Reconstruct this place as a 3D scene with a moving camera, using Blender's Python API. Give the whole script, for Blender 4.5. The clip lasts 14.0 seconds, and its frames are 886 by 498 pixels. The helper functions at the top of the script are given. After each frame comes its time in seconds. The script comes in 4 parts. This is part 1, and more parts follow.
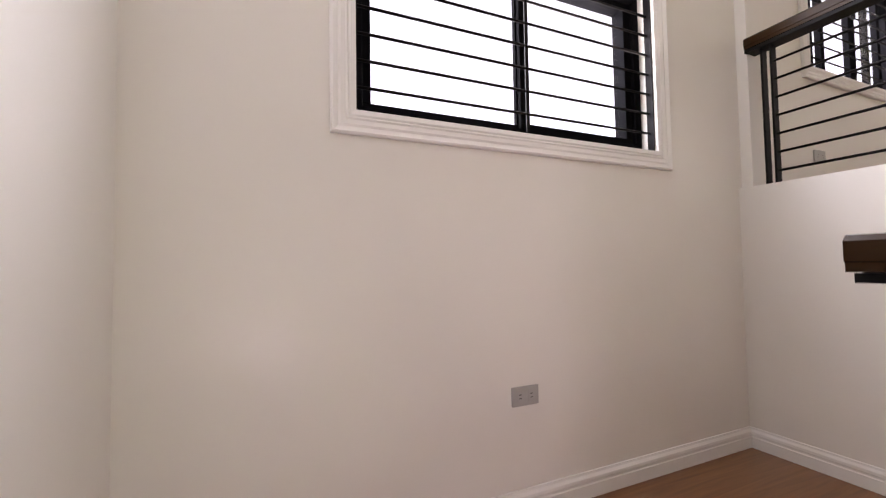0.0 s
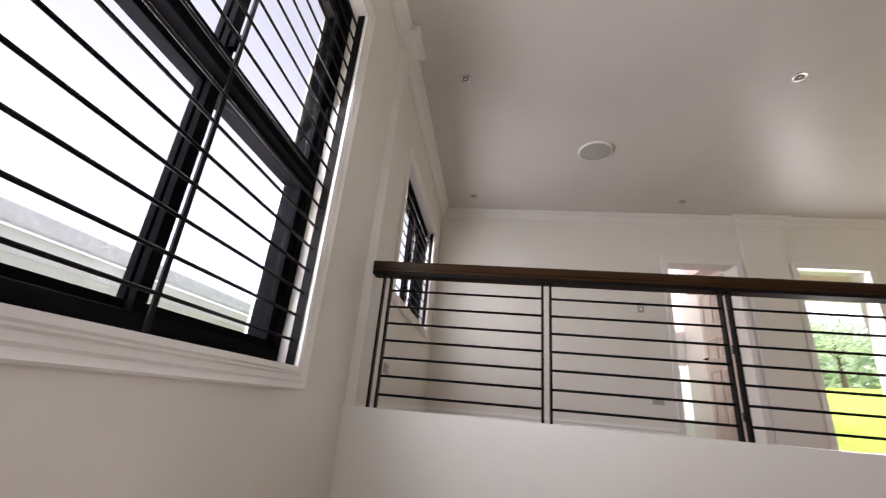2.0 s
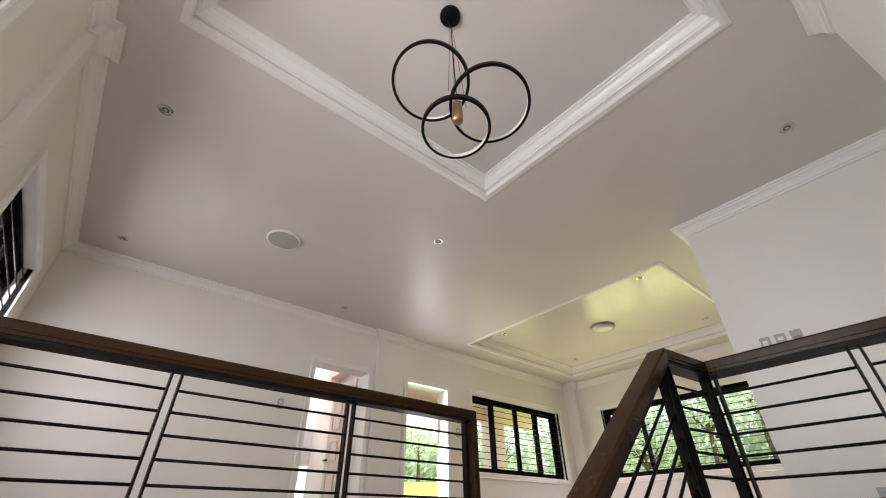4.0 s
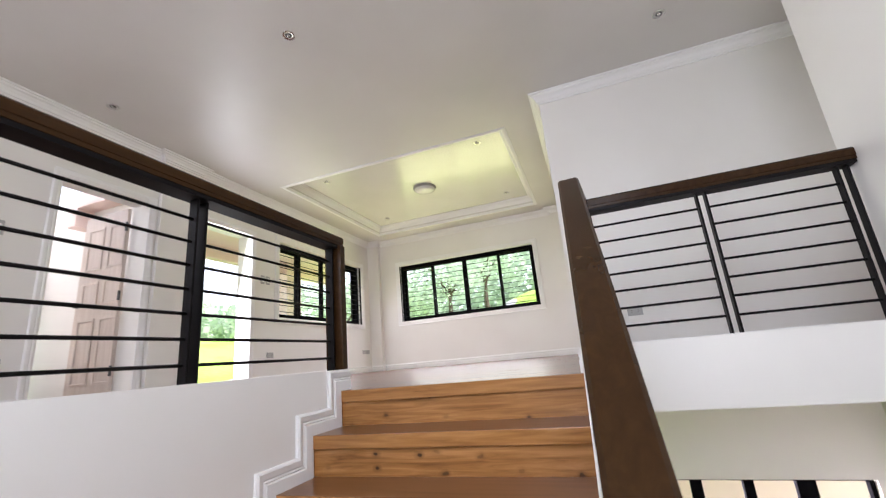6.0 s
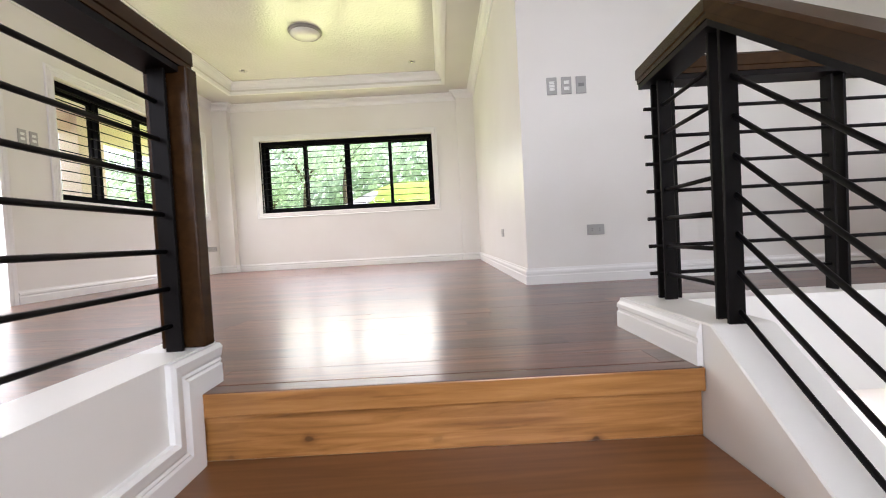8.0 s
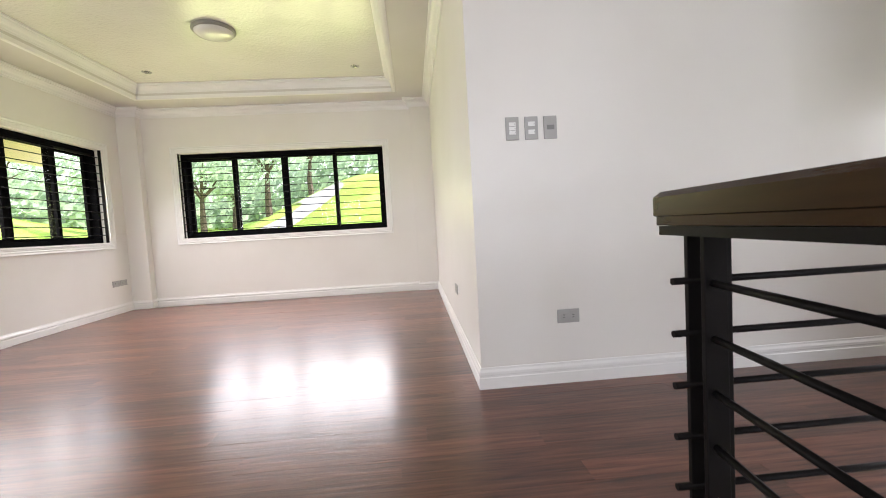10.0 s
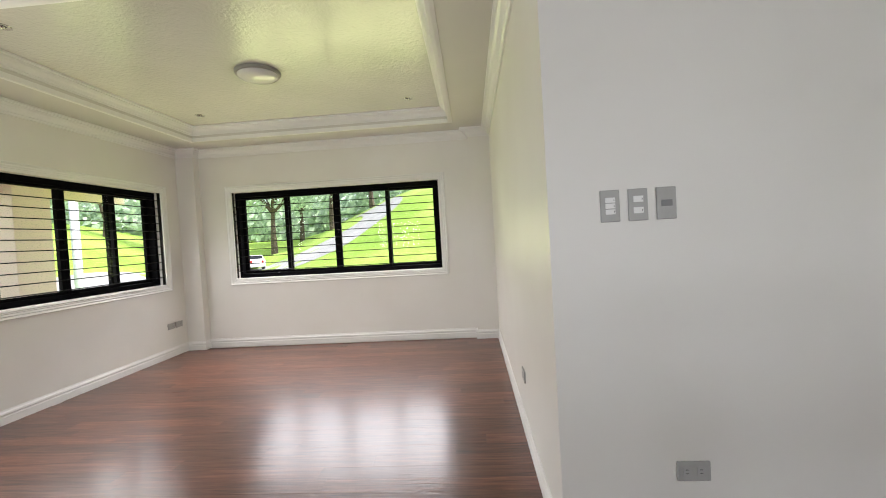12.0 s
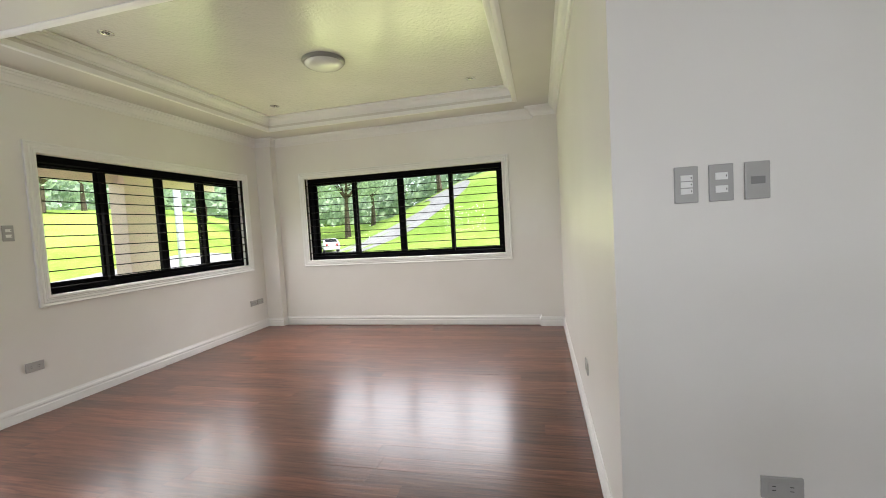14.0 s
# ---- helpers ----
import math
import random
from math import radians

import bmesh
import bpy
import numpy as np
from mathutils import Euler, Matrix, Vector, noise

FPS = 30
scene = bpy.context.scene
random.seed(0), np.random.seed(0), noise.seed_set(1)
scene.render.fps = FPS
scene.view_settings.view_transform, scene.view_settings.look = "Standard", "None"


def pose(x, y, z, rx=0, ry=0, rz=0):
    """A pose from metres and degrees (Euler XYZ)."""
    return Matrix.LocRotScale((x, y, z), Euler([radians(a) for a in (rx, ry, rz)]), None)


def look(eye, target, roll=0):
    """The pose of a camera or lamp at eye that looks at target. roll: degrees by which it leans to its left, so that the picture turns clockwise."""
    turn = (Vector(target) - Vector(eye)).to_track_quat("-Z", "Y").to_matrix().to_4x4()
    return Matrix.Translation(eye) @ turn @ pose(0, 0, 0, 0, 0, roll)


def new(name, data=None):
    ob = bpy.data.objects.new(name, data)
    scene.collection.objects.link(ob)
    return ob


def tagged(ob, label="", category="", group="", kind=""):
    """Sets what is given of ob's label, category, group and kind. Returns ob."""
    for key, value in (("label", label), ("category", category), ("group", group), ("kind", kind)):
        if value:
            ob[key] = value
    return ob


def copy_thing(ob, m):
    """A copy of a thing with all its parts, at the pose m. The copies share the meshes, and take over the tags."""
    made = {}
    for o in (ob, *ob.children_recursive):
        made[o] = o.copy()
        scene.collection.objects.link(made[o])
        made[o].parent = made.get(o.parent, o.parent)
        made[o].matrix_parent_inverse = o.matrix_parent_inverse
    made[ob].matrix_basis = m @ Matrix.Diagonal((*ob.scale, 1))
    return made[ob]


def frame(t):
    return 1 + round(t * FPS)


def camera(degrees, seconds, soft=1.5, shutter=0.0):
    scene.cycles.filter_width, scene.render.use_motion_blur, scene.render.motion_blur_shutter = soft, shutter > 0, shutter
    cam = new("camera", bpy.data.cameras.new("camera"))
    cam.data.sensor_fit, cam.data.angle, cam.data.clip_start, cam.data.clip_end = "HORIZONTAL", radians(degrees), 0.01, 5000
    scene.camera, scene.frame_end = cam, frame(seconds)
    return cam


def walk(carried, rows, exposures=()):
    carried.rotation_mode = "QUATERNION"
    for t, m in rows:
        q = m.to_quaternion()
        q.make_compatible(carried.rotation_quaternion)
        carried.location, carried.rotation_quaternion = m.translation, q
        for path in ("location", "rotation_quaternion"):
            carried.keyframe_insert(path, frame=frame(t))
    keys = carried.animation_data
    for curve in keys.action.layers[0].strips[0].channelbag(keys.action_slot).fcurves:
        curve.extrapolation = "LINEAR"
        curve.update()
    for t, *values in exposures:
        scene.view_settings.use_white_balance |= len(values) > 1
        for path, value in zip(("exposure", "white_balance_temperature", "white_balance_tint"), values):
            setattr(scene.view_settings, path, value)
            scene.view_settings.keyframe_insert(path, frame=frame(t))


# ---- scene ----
cam = camera(94.5, 14.0, soft=1.0, shutter=0.2)
PATH = [
    (0, (2.331, -1.465, -0.277), (1.53, -3.295, -0.194), -0.9),
    (0.5, (2.289, -1.682, -0.101), (1.156, -3.324, 0.038), 0.1),
    (1, (2.189, -1.883, 0.029), (0.666, -3.139, 0.352), 2.3),
    (1.5, (2.155, -1.96, 0.139), (0.385, -2.736, 0.654), 4.2),
    (2, (2.184, -2.078, 0.164), (0.329, -2.331, 0.866), 5.1),
    (2.5, (2.218, -2.126, 0.184), (0.434, -1.922, 1.064), 5.2),
    (3, (2.25, -2.1, 0.225), (0.65, -1.503, 1.266), 4.5),
    (3.2, (2.256, -2.087, 0.233), (0.75, -1.359, 1.329), 3.9),
    (5.3, (1.801, -2.045, 0.154), (0.786, -0.55, 1.011), -3.9),
    (5.5, (1.694, -2.038, 0.144), (0.754, -0.454, 0.924), -4.1),
    (6, (1.367, -2.032, 0.117), (0.747, -0.202, 0.635), -5.3),
    (6.5, (1.075, -1.888, 0.055), (0.696, 0.053, 0.352), -5.2),
    (7, (0.837, -1.595, 0.059), (0.589, 0.386, 0.168), -4.5),
    (7.5, (0.661, -1.281, 0.201), (0.518, 0.713, 0.207), -3.8),
    (8, (0.646, -1.030, 0.363), (0.645, 0.969, 0.311), -3.1),
    (8.2, (0.658, -0.950, 0.409), (0.696, 1.049, 0.341), -2.8),
    (8.5, (0.669, -0.810, 0.477), (0.795, 1.184, 0.397), -2.6),
    (8.7, (0.671, -0.748, 0.558), (0.821, 1.243, 0.453), -2.6),
    (9, (0.733, -0.625, 0.619), (0.914, 1.363, 0.502), -2.5),
    (9.2, (0.789, -0.550, 0.692), (0.968, 1.438, 0.575), -2.5),
    (11.3, (0.951, 0.147, 1.146), (0.936, 2.146, 1.088), -3.9),
    (11.5, (0.942, 0.22, 1.214), (0.893, 2.219, 1.169), -3.6),
    (12, (0.937, 0.283, 1.299), (0.801, 2.278, 1.248), -3.3),
    (12.5, (0.978, 0.32, 1.303), (0.73, 2.304, 1.248), -3.0),
    (13, (0.995, 0.34, 1.298), (0.673, 2.312, 1.221), -3.0),
    (13.5, (0.992, 0.337, 1.294), (0.595, 2.294, 1.199), -3.0),
    (14, (0.988, 0.348, 1.293), (0.525, 2.291, 1.184), -3.3),
]
EXPOSURES = [(0.0, 0.94, 6950, 27), (0.6, 0.57, 6350, 18), (1.0, 0.54, 6300, 18), (1.5, 0.45, 6500, 22), (3.0, 0.30, 6950, 21), (5.5, 0.82, 6400, 20), (6.5, 0.84, 6200, 19), (7.5, 0.90, 6300, 19), (8.3, 0.99, 6400, 20), (9.0, 1.08, 6450, 20), (11.5, 0.54, 6450, 14), (14.0, 0.42, 6400, 13)]
walk(cam, [(t, look(eye, target, roll)) for t, eye, target, roll in PATH], EXPOSURES)

# ---- daylight ----
world = bpy.data.worlds.new("daylight")
scene.world = world
world.use_nodes = True
wn = world.node_tree.nodes
sky = wn.new("ShaderNodeTexSky")
sky.sky_type = 'NISHITA'
sky.sun_disc = False
sky.sun_elevation = radians(52)
sky.sun_rotation = radians(90)
sky.air_density, sky.dust_density, sky.ozone_density = 1.0, 1.2, 1.5
wn["Background"].inputs["Strength"].default_value = 0.15
haze = wn.new("ShaderNodeHueSaturation")
haze.inputs["Saturation"].default_value = 0.32
haze.inputs["Value"].default_value = 2.2
world.node_tree.links.new(sky.outputs["Color"], haze.inputs["Color"])
world.node_tree.links.new(haze.outputs["Color"], wn["Background"].inputs["Color"])

sun_data = bpy.data.lights.new("sun", 'SUN')
sun_data.energy, sun_data.angle, sun_data.color = 5.0, radians(1.0), (1.0, 0.95, 0.87)
sun = new("sun", sun_data)
sun.matrix_world = pose(0, 0, 30, 0, 38, 0)


def window_light(name, place, target, width, height, power, tint, spread=180):
    d = bpy.data.lights.new(name, 'AREA')
    d.shape, d.size, d.size_y, d.energy, d.color, d.spread = 'RECTANGLE', width, height, power, tint, radians(spread)
    ob = new(name, d)
    ob.matrix_world = look(place, target)
    return ob


SKYTINT = (0.94, 0.97, 1.0)
window_light("far_window_light", (-0.83, 5.86, 1.5), (-0.83, 4.7, -0.6), 2.6, 1.05, 38, (0.985, 0.965, 0.955), 112)
window_light("side_window_light", (-3.16, 4.0, 1.5), (-1.5, 4.0, -0.5), 2.2, 1.05, 25, (0.985, 0.97, 0.95), 125)
# light thrown up by the sunlit lawn
window_light("far_lawn_light", (-0.83, 5.9, 1.25), (-0.83, 3.6, 2.7), 2.6, 0.7, 10.0, (1.0, 0.975, 0.50), 115)
window_light("side_lawn_light", (-3.2, 4.0, 1.25), (-1.0, 4.0, 2.7), 2.2, 0.7, 8.5, (1.0, 0.975, 0.50), 130)
window_light("stair_window_light", (1.33, -3.08, 1.17), (1.45, -1.1, 0.2), 1.35, 1.75, 57, (0.87, 0.945, 1.0))
# light thrown up by the neighbour's pale roof
window_light("roof_bounce_light", (1.33, -3.10, 0.95), (1.2, -1.9, 2.6), 1.35, 1.2, 9.5, (1.0, 0.97, 0.93), 150)
# corridor lamp is an added fill; no window is known at that end
window_light("corridor_fill_light", (4.62, 1.175, 1.275), (2.0, 1.175, 0.2), 0.45, 0.65, 3.5, SKYTINT)
window_light("back_window_light", (-1.55, -3.08, 1.5), (-1.60, -1.2, 0.5), 1.5, 1.05, 33, SKYTINT)
window_light("balcony_door_light", (-3.16, 1.9, 1.05), (0.0, 1.9, 0.5), 0.7, 1.9, 20, SKYTINT)
window_light("lower_window_light", (2.5, 2.12, -1.28), (2.5, 0.0, -1.6), 1.0, 0.6, 20, (1.0, 0.90, 1.0))


# ---- materials ----
def material(name):
    m = bpy.data.materials.new(name)
    m.use_nodes = True
    return m, m.node_tree.nodes, m.node_tree.links, m.node_tree.nodes["Principled BSDF"]


def coords(nodes, links, scale=(1, 1, 1), kind="Object"):
    tc = nodes.new("ShaderNodeTexCoord")
    mp = nodes.new("ShaderNodeMapping")
    mp.inputs["Scale"].default_value = scale
    links.new(tc.outputs[kind], mp.inputs["Vector"])
    return mp.outputs["Vector"]


def noise_tex(nodes, links, vec, scale, detail=4.0, rough=0.55, distortion=0.0):
    n = nodes.new("ShaderNodeTexNoise")
    n.inputs["Scale"].default_value = scale
    n.inputs["Detail"].default_value = detail
    n.inputs["Roughness"].default_value = rough
    n.inputs["Distortion"].default_value = distortion
    links.new(vec, n.inputs["Vector"])
    return n


def ramp(nodes, links, fac, stops):
    r = nodes.new("ShaderNodeValToRGB")
    e = r.color_ramp.elements
    while len(e) < len(stops):
        e.new(0.5)
    for el, (p, c) in zip(e, stops):
        el.position, el.color = p, (*c, 1)
    links.new(fac, r.inputs["Fac"])
    return r


def bump(nodes, links, height, strength, distance, bsdf):
    b = nodes.new("ShaderNodeBump")
    b.inputs["Strength"].default_value = strength
    b.inputs["Distance"].default_value = distance
    links.new(height, b.inputs["Height"])
    links.new(b.outputs["Normal"], bsdf.inputs["Normal"])
    return b


def painted(name, low, high, rough, fine=260.0, wave=1.6, strength=0.12, coat=0.0, tone=1.2, depth=0.0012, swell=12.0):
    """Rolled paint: slight tone drift, fine roller stipple, slow trowel waves."""
    m, n, l, b = material(name)
    v = coords(n, l)
    big = noise_tex(n, l, v, tone, 3, 0.5)
    c = ramp(n, l, big.outputs["Fac"], [(0.3, low), (0.72, high)])
    l.new(c.outputs["Color"], b.inputs["Base Color"])
    b.inputs["Roughness"].default_value = rough
    b.inputs["Coat Weight"].default_value = coat
    b.inputs["Coat Roughness"].default_value = 0.15
    fine_n = noise_tex(n, l, v, fine, 2, 0.5)
    wave_n = noise_tex(n, l, v, wave, 2, 0.5)
    add = n.new("ShaderNodeMath")
    add.operation = 'MULTIPLY_ADD'
    add.inputs[1].default_value = swell
    l.new(wave_n.outputs["Fac"], add.inputs[0])
    l.new(fine_n.outputs["Fac"], add.inputs[2])
    bump(n, l, add.outputs[0], strength, depth, b)
    return m


def plain(name, colour, rough, metal=0.0, spread=0.15, scale=9.0, strength=0.05, bump_scale=120.0):
    m, n, l, b = material(name)
    v = coords(n, l)
    t = noise_tex(n, l, v, scale, 4, 0.6)
    lo = tuple(max(0.0, x * (1 - spread)) for x in colour)
    hi = tuple(min(1.0, x * (1 + spread)) for x in colour)
    c = ramp(n, l, t.outputs["Fac"], [(0.3, lo), (0.7, hi)])
    l.new(c.outputs["Color"], b.inputs["Base Color"])
    b.inputs["Roughness"].default_value = rough
    b.inputs["Metallic"].default_value = metal
    f = noise_tex(n, l, v, bump_scale, 3, 0.5)
    bump(n, l, f.outputs["Fac"], strength, 0.001, b)
    return m


def wood(name, dark, mid, light, rough, axis, piece_random=True, coat=0.0, knots=0.0, grain=1.0, relief=0.15, warp=1.3, gloss=0.20, tones=(0.86, 1.14)):
    """Board with grain along an axis, tone that differs from piece to piece, and knots where asked."""
    m, n, l, b = material(name)
    sc = {"x": (0.9, 14, 14), "y": (14, 0.9, 14), "z": (14, 14, 0.9)}[axis]
    v = coords(n, l, tuple(s * grain for s in sc))
    info = n.new("ShaderNodeObjectInfo")
    shift = n.new("ShaderNodeVectorMath")
    shift.operation = 'MULTIPLY_ADD'
    shift.inputs[1].default_value = (37.0, 53.0, 29.0)
    comb = n.new("ShaderNodeCombineXYZ")
    for i in range(3):
        l.new(info.outputs["Random"], comb.inputs[i])
    l.new(comb.outputs[0], shift.inputs[0])
    l.new(v, shift.inputs[2])
    vec = shift.outputs[0]
    g = noise_tex(n, l, vec, 1.6, 6, 0.62, warp)
    c = ramp(n, l, g.outputs["Fac"], [(0.28, dark), (0.5, mid), (0.72, light)])
    out = c.outputs["Color"]
    if knots:
        tc = n.new("ShaderNodeTexCoord")
        mp = n.new("ShaderNodeMapping")
        mp.inputs["Scale"].default_value = (5.5, 1.0, 8.0)
        wob = noise_tex(n, l, tc.outputs["Object"], 22.0, 2, 0.5)
        wobble = n.new("ShaderNodeVectorMath")
        wobble.operation = 'MULTIPLY_ADD'
        wobble.inputs[1].default_value = (0.035, 0.0, 0.025)
        l.new(wob.outputs["Color"], wobble.inputs[0])
        l.new(tc.outputs["Object"], wobble.inputs[2])
        l.new(wobble.outputs[0], mp.inputs["Vector"])
        sh2 = n.new("ShaderNodeVectorMath")
        sh2.operation = 'ADD'
        l.new(mp.outputs[0], sh2.inputs[0])
        l.new(comb.outputs[0], sh2.inputs[1])
        vo = n.new("ShaderNodeTexVoronoi")
        vo.voronoi_dimensions = '2D'
        vo.inputs["Scale"].default_value = knots
        sep = n.new("ShaderNodeSeparateXYZ")
        flat = n.new("ShaderNodeCombineXYZ")
        l.new(sh2.outputs[0], sep.inputs[0])
        l.new(sep.outputs[0], flat.inputs[0])
        l.new(sep.outputs[2], flat.inputs[1])
        l.new(flat.outputs[0], vo.inputs["Vector"])
        kr = ramp(n, l, vo.outputs["Distance"], [(0.045, (1, 1, 1)), (0.075, (0.40, 0.40, 0.40)), (0.17, (0, 0, 0))])
        pick = n.new("ShaderNodeSeparateXYZ")
        l.new(vo.outputs["Color"], pick.inputs[0])
        some = n.new("ShaderNodeMapRange")
        some.inputs["From Min"].default_value, some.inputs["From Max"].default_value = 0.28, 0.65
        l.new(pick.outputs[0], some.inputs["Value"])
        few = n.new("ShaderNodeMath")
        few.operation = 'MULTIPLY'
        l.new(kr.outputs["Color"], few.inputs[0])
        l.new(some.outputs[0], few.inputs[1])
        board = n.new("ShaderNodeMapRange")
        board.inputs["From Min"].default_value, board.inputs["From Max"].default_value = 0.18, 0.32
        l.new(info.outputs["Random"], board.inputs["Value"])
        own = n.new("ShaderNodeMath")
        own.operation = 'MULTIPLY'
        l.new(few.outputs[0], own.inputs[0])
        l.new(board.outputs[0], own.inputs[1])
        mix = n.new("ShaderNodeMix")
        mix.data_type = 'RGBA'
        l.new(own.outputs[0], mix.inputs["Factor"])
        l.new(out, mix.inputs[6])
        mix.inputs[7].default_value = (dark[0] * 0.28, dark[1] * 0.25, dark[2] * 0.25, 1)
        out = mix.outputs[2]
    if piece_random:
        hsv = n.new("ShaderNodeHueSaturation")
        mr = n.new("ShaderNodeMapRange")
        mr.inputs["To Min"].default_value, mr.inputs["To Max"].default_value = tones
        l.new(info.outputs["Random"], mr.inputs["Value"])
        l.new(mr.outputs[0], hsv.inputs["Value"])
        l.new(out, hsv.inputs["Color"])
        out = hsv.outputs["Color"]
    l.new(out, b.inputs["Base Color"])
    b.inputs["Roughness"].default_value = rough
    b.inputs["Coat Weight"].default_value = coat
    b.inputs["Coat Roughness"].default_value = gloss
    uneven = bump(n, l, g.outputs["Fac"], relief, 0.001, b)
    l.new(uneven.outputs["Normal"], b.inputs["Coat Normal"])
    return m


WALL = painted("wall_paint", (0.77, 0.745, 0.70), (0.82, 0.80, 0.76), 0.44, strength=0.10, coat=0.11)
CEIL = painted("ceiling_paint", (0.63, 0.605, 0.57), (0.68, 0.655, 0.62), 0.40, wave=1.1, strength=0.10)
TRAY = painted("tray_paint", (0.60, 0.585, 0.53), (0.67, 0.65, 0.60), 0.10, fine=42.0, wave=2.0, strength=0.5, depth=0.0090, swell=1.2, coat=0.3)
TRIM = painted("trim_paint", (0.80, 0.79, 0.77), (0.85, 0.84, 0.82), 0.28, strength=0.05)
BLACK = plain("black_window_frame", (0.005, 0.005, 0.006), 0.8, 0.0)
STEEL = plain("black_painted_steel", (0.007, 0.006, 0.006), 0.42, 0.0, strength=0.12, bump_scale=60)
RAILWOOD = wood("handrail_timber", (0.028, 0.0128, 0.0048), (0.036, 0.0168, 0.0063), (0.046, 0.0225, 0.0085), 0.27, "y", coat=0.04)
FLOOR = wood("floor_plank_wood", (0.047, 0.0148, 0.0086), (0.120, 0.0402, 0.0230), (0.198, 0.0735, 0.0420), 0.38, "x", coat=0.62, relief=1.0, warp=0.5, grain=2.1, gloss=0.17, tones=(0.70, 1.26))
TREADTOP = wood("tread_top_wood", (0.135, 0.055, 0.020), (0.19, 0.080, 0.030), (0.24, 0.107, 0.043), 0.28, "x", coat=0.06, relief=0.05)
PINE = wood("varnished_pine", (0.17, 0.066, 0.015), (0.35, 0.155, 0.043), (0.50, 0.245, 0.085), 0.33, "x", knots=1.0, warp=0.9, grain=1.9, tones=(0.90, 1.12))
NOSE = wood("varnished_nosing", (0.23, 0.092, 0.022), (0.37, 0.165, 0.045), (0.48, 0.235, 0.078), 0.30, "x", warp=0.9, grain=1.9, tones=(0.92, 1.10))
DOORWOOD = wood("door_panel_wood", (0.56, 0.46, 0.39), (0.63, 0.53, 0.46), (0.68, 0.59, 0.52), 0.35, "z")
PLASTIC = plain("grey_switch_plastic", (0.40, 0.395, 0.38), 0.4, spread=0.04)
DARKROCKER = plain("dark_grey_rocker", (0.22, 0.22, 0.215), 0.35, spread=0.04)
WHITEP = plain("white_switch_plastic", (0.82, 0.82, 0.80), 0.35, spread=0.03)
DARKSLOT = plain("dark_slot", (0.03, 0.03, 0.03), 0.6)
CHROME = plain("lamp_chrome", (0.55, 0.55, 0.54), 0.18, 1.0, spread=0.05)
OPAL = plain("opal_diffuser", (0.66, 0.65, 0.61), 0.16, spread=0.04)
LAMPGREY = plain("lamp_rim_grey", (0.24, 0.23, 0.20), 0.35, spread=0.06)
GREYOPAL = plain("grey_panel_diffuser", (0.42, 0.41, 0.39), 0.45, spread=0.04)
BRASS = plain("hub_brass", (0.33, 0.22, 0.12), 0.35, 0.7)
CREAM = painted("exterior_cream_render", (0.82, 0.66, 0.54), (0.88, 0.72, 0.60), 0.8, strength=0.06)
PEACH = painted("exterior_peach_paint", (0.85, 0.66, 0.58), (0.90, 0.72, 0.64), 0.75, strength=0.06)
HOUSEWHITE = painted("exterior_white_render", (0.66, 0.66, 0.71), (0.73, 0.73, 0.78), 0.8, strength=0.2)
EAVE = plain("pale_gutter_paint", (0.55, 0.555, 0.61), 0.5)
ROOFM = plain("corrugated_roof_paint", (0.36, 0.385, 0.47), 0.5, 0.0)
BOUNCE_PALE = plain("pale_bounce_paving", (0.50, 0.50, 0.50), 0.85, spread=0.12, scale=0.8)
CONCRETE = plain("road_concrete", (0.34, 0.34, 0.335), 0.85, spread=0.15, scale=0.5)
BARK = plain("tree_bark", (0.10, 0.075, 0.055), 0.9, spread=0.4, scale=5, strength=0.6, bump_scale=14)
CARW = plain("white_car_paint", (0.75, 0.76, 0.78), 0.25, spread=0.03)
TYRE = plain("tyre_rubber", (0.02, 0.02, 0.02), 0.8)
TAILRED = plain("red_lamp_plastic", (0.35, 0.02, 0.02), 0.2)
CARGLASS = plain("car_glass", (0.03, 0.035, 0.04), 0.08)

GLASS, gn, gl, gb = material("window_glass")
gn.remove(gb)
mixs = gn.new("ShaderNodeMixShader")
trn = gn.new("ShaderNodeBsdfTransparent")
gls = gn.new("ShaderNodeBsdfGlossy")
gls.inputs["Roughness"].default_value = 0.02
trn.inputs["Color"].default_value = (0.97, 0.975, 0.985, 1)
fr = gn.new("ShaderNodeLayerWeight")
frp = gn.new("ShaderNodeMath")
frp.operation = 'POWER'
frp.inputs[1].default_value = 5.0
frm = gn.new("ShaderNodeMath")
frm.operation = 'MULTIPLY_ADD'
frm.inputs[1].default_value, frm.inputs[2].default_value = 0.5, 0.008
gl.new(fr.outputs["Facing"], frp.inputs[0])
gl.new(frp.outputs[0], frm.inputs[0])
gl.new(frm.outputs[0], mixs.inputs[0])
gl.new(trn.outputs[0], mixs.inputs[1])
gl.new(gls.outputs[0], mixs.inputs[2])
gl.new(mixs.outputs[0], gn["Material Output"].inputs["Surface"])

GRASS, an, al, ab = material("lawn_grass")
av = coords(an, al)
a1 = noise_tex(an, al, av, 0.12, 4, 0.6)
a2 = noise_tex(an, al, av, 3.0, 5, 0.7)
am = an.new("ShaderNodeMath")
am.operation = 'MULTIPLY_ADD'
am.inputs[1].default_value = 0.45
al.new(a2.outputs["Fac"], am.inputs[0])
al.new(a1.outputs["Fac"], am.inputs[2])
ac = ramp(an, al, am.outputs[0], [(0.45, (0.14, 0.27, 0.025)), (0.68, (0.23, 0.38, 0.040)), (0.85, (0.32, 0.46, 0.08))])
al.new(ac.outputs["Color"], ab.inputs["Base Color"])
ab.inputs["Roughness"].default_value = 0.9

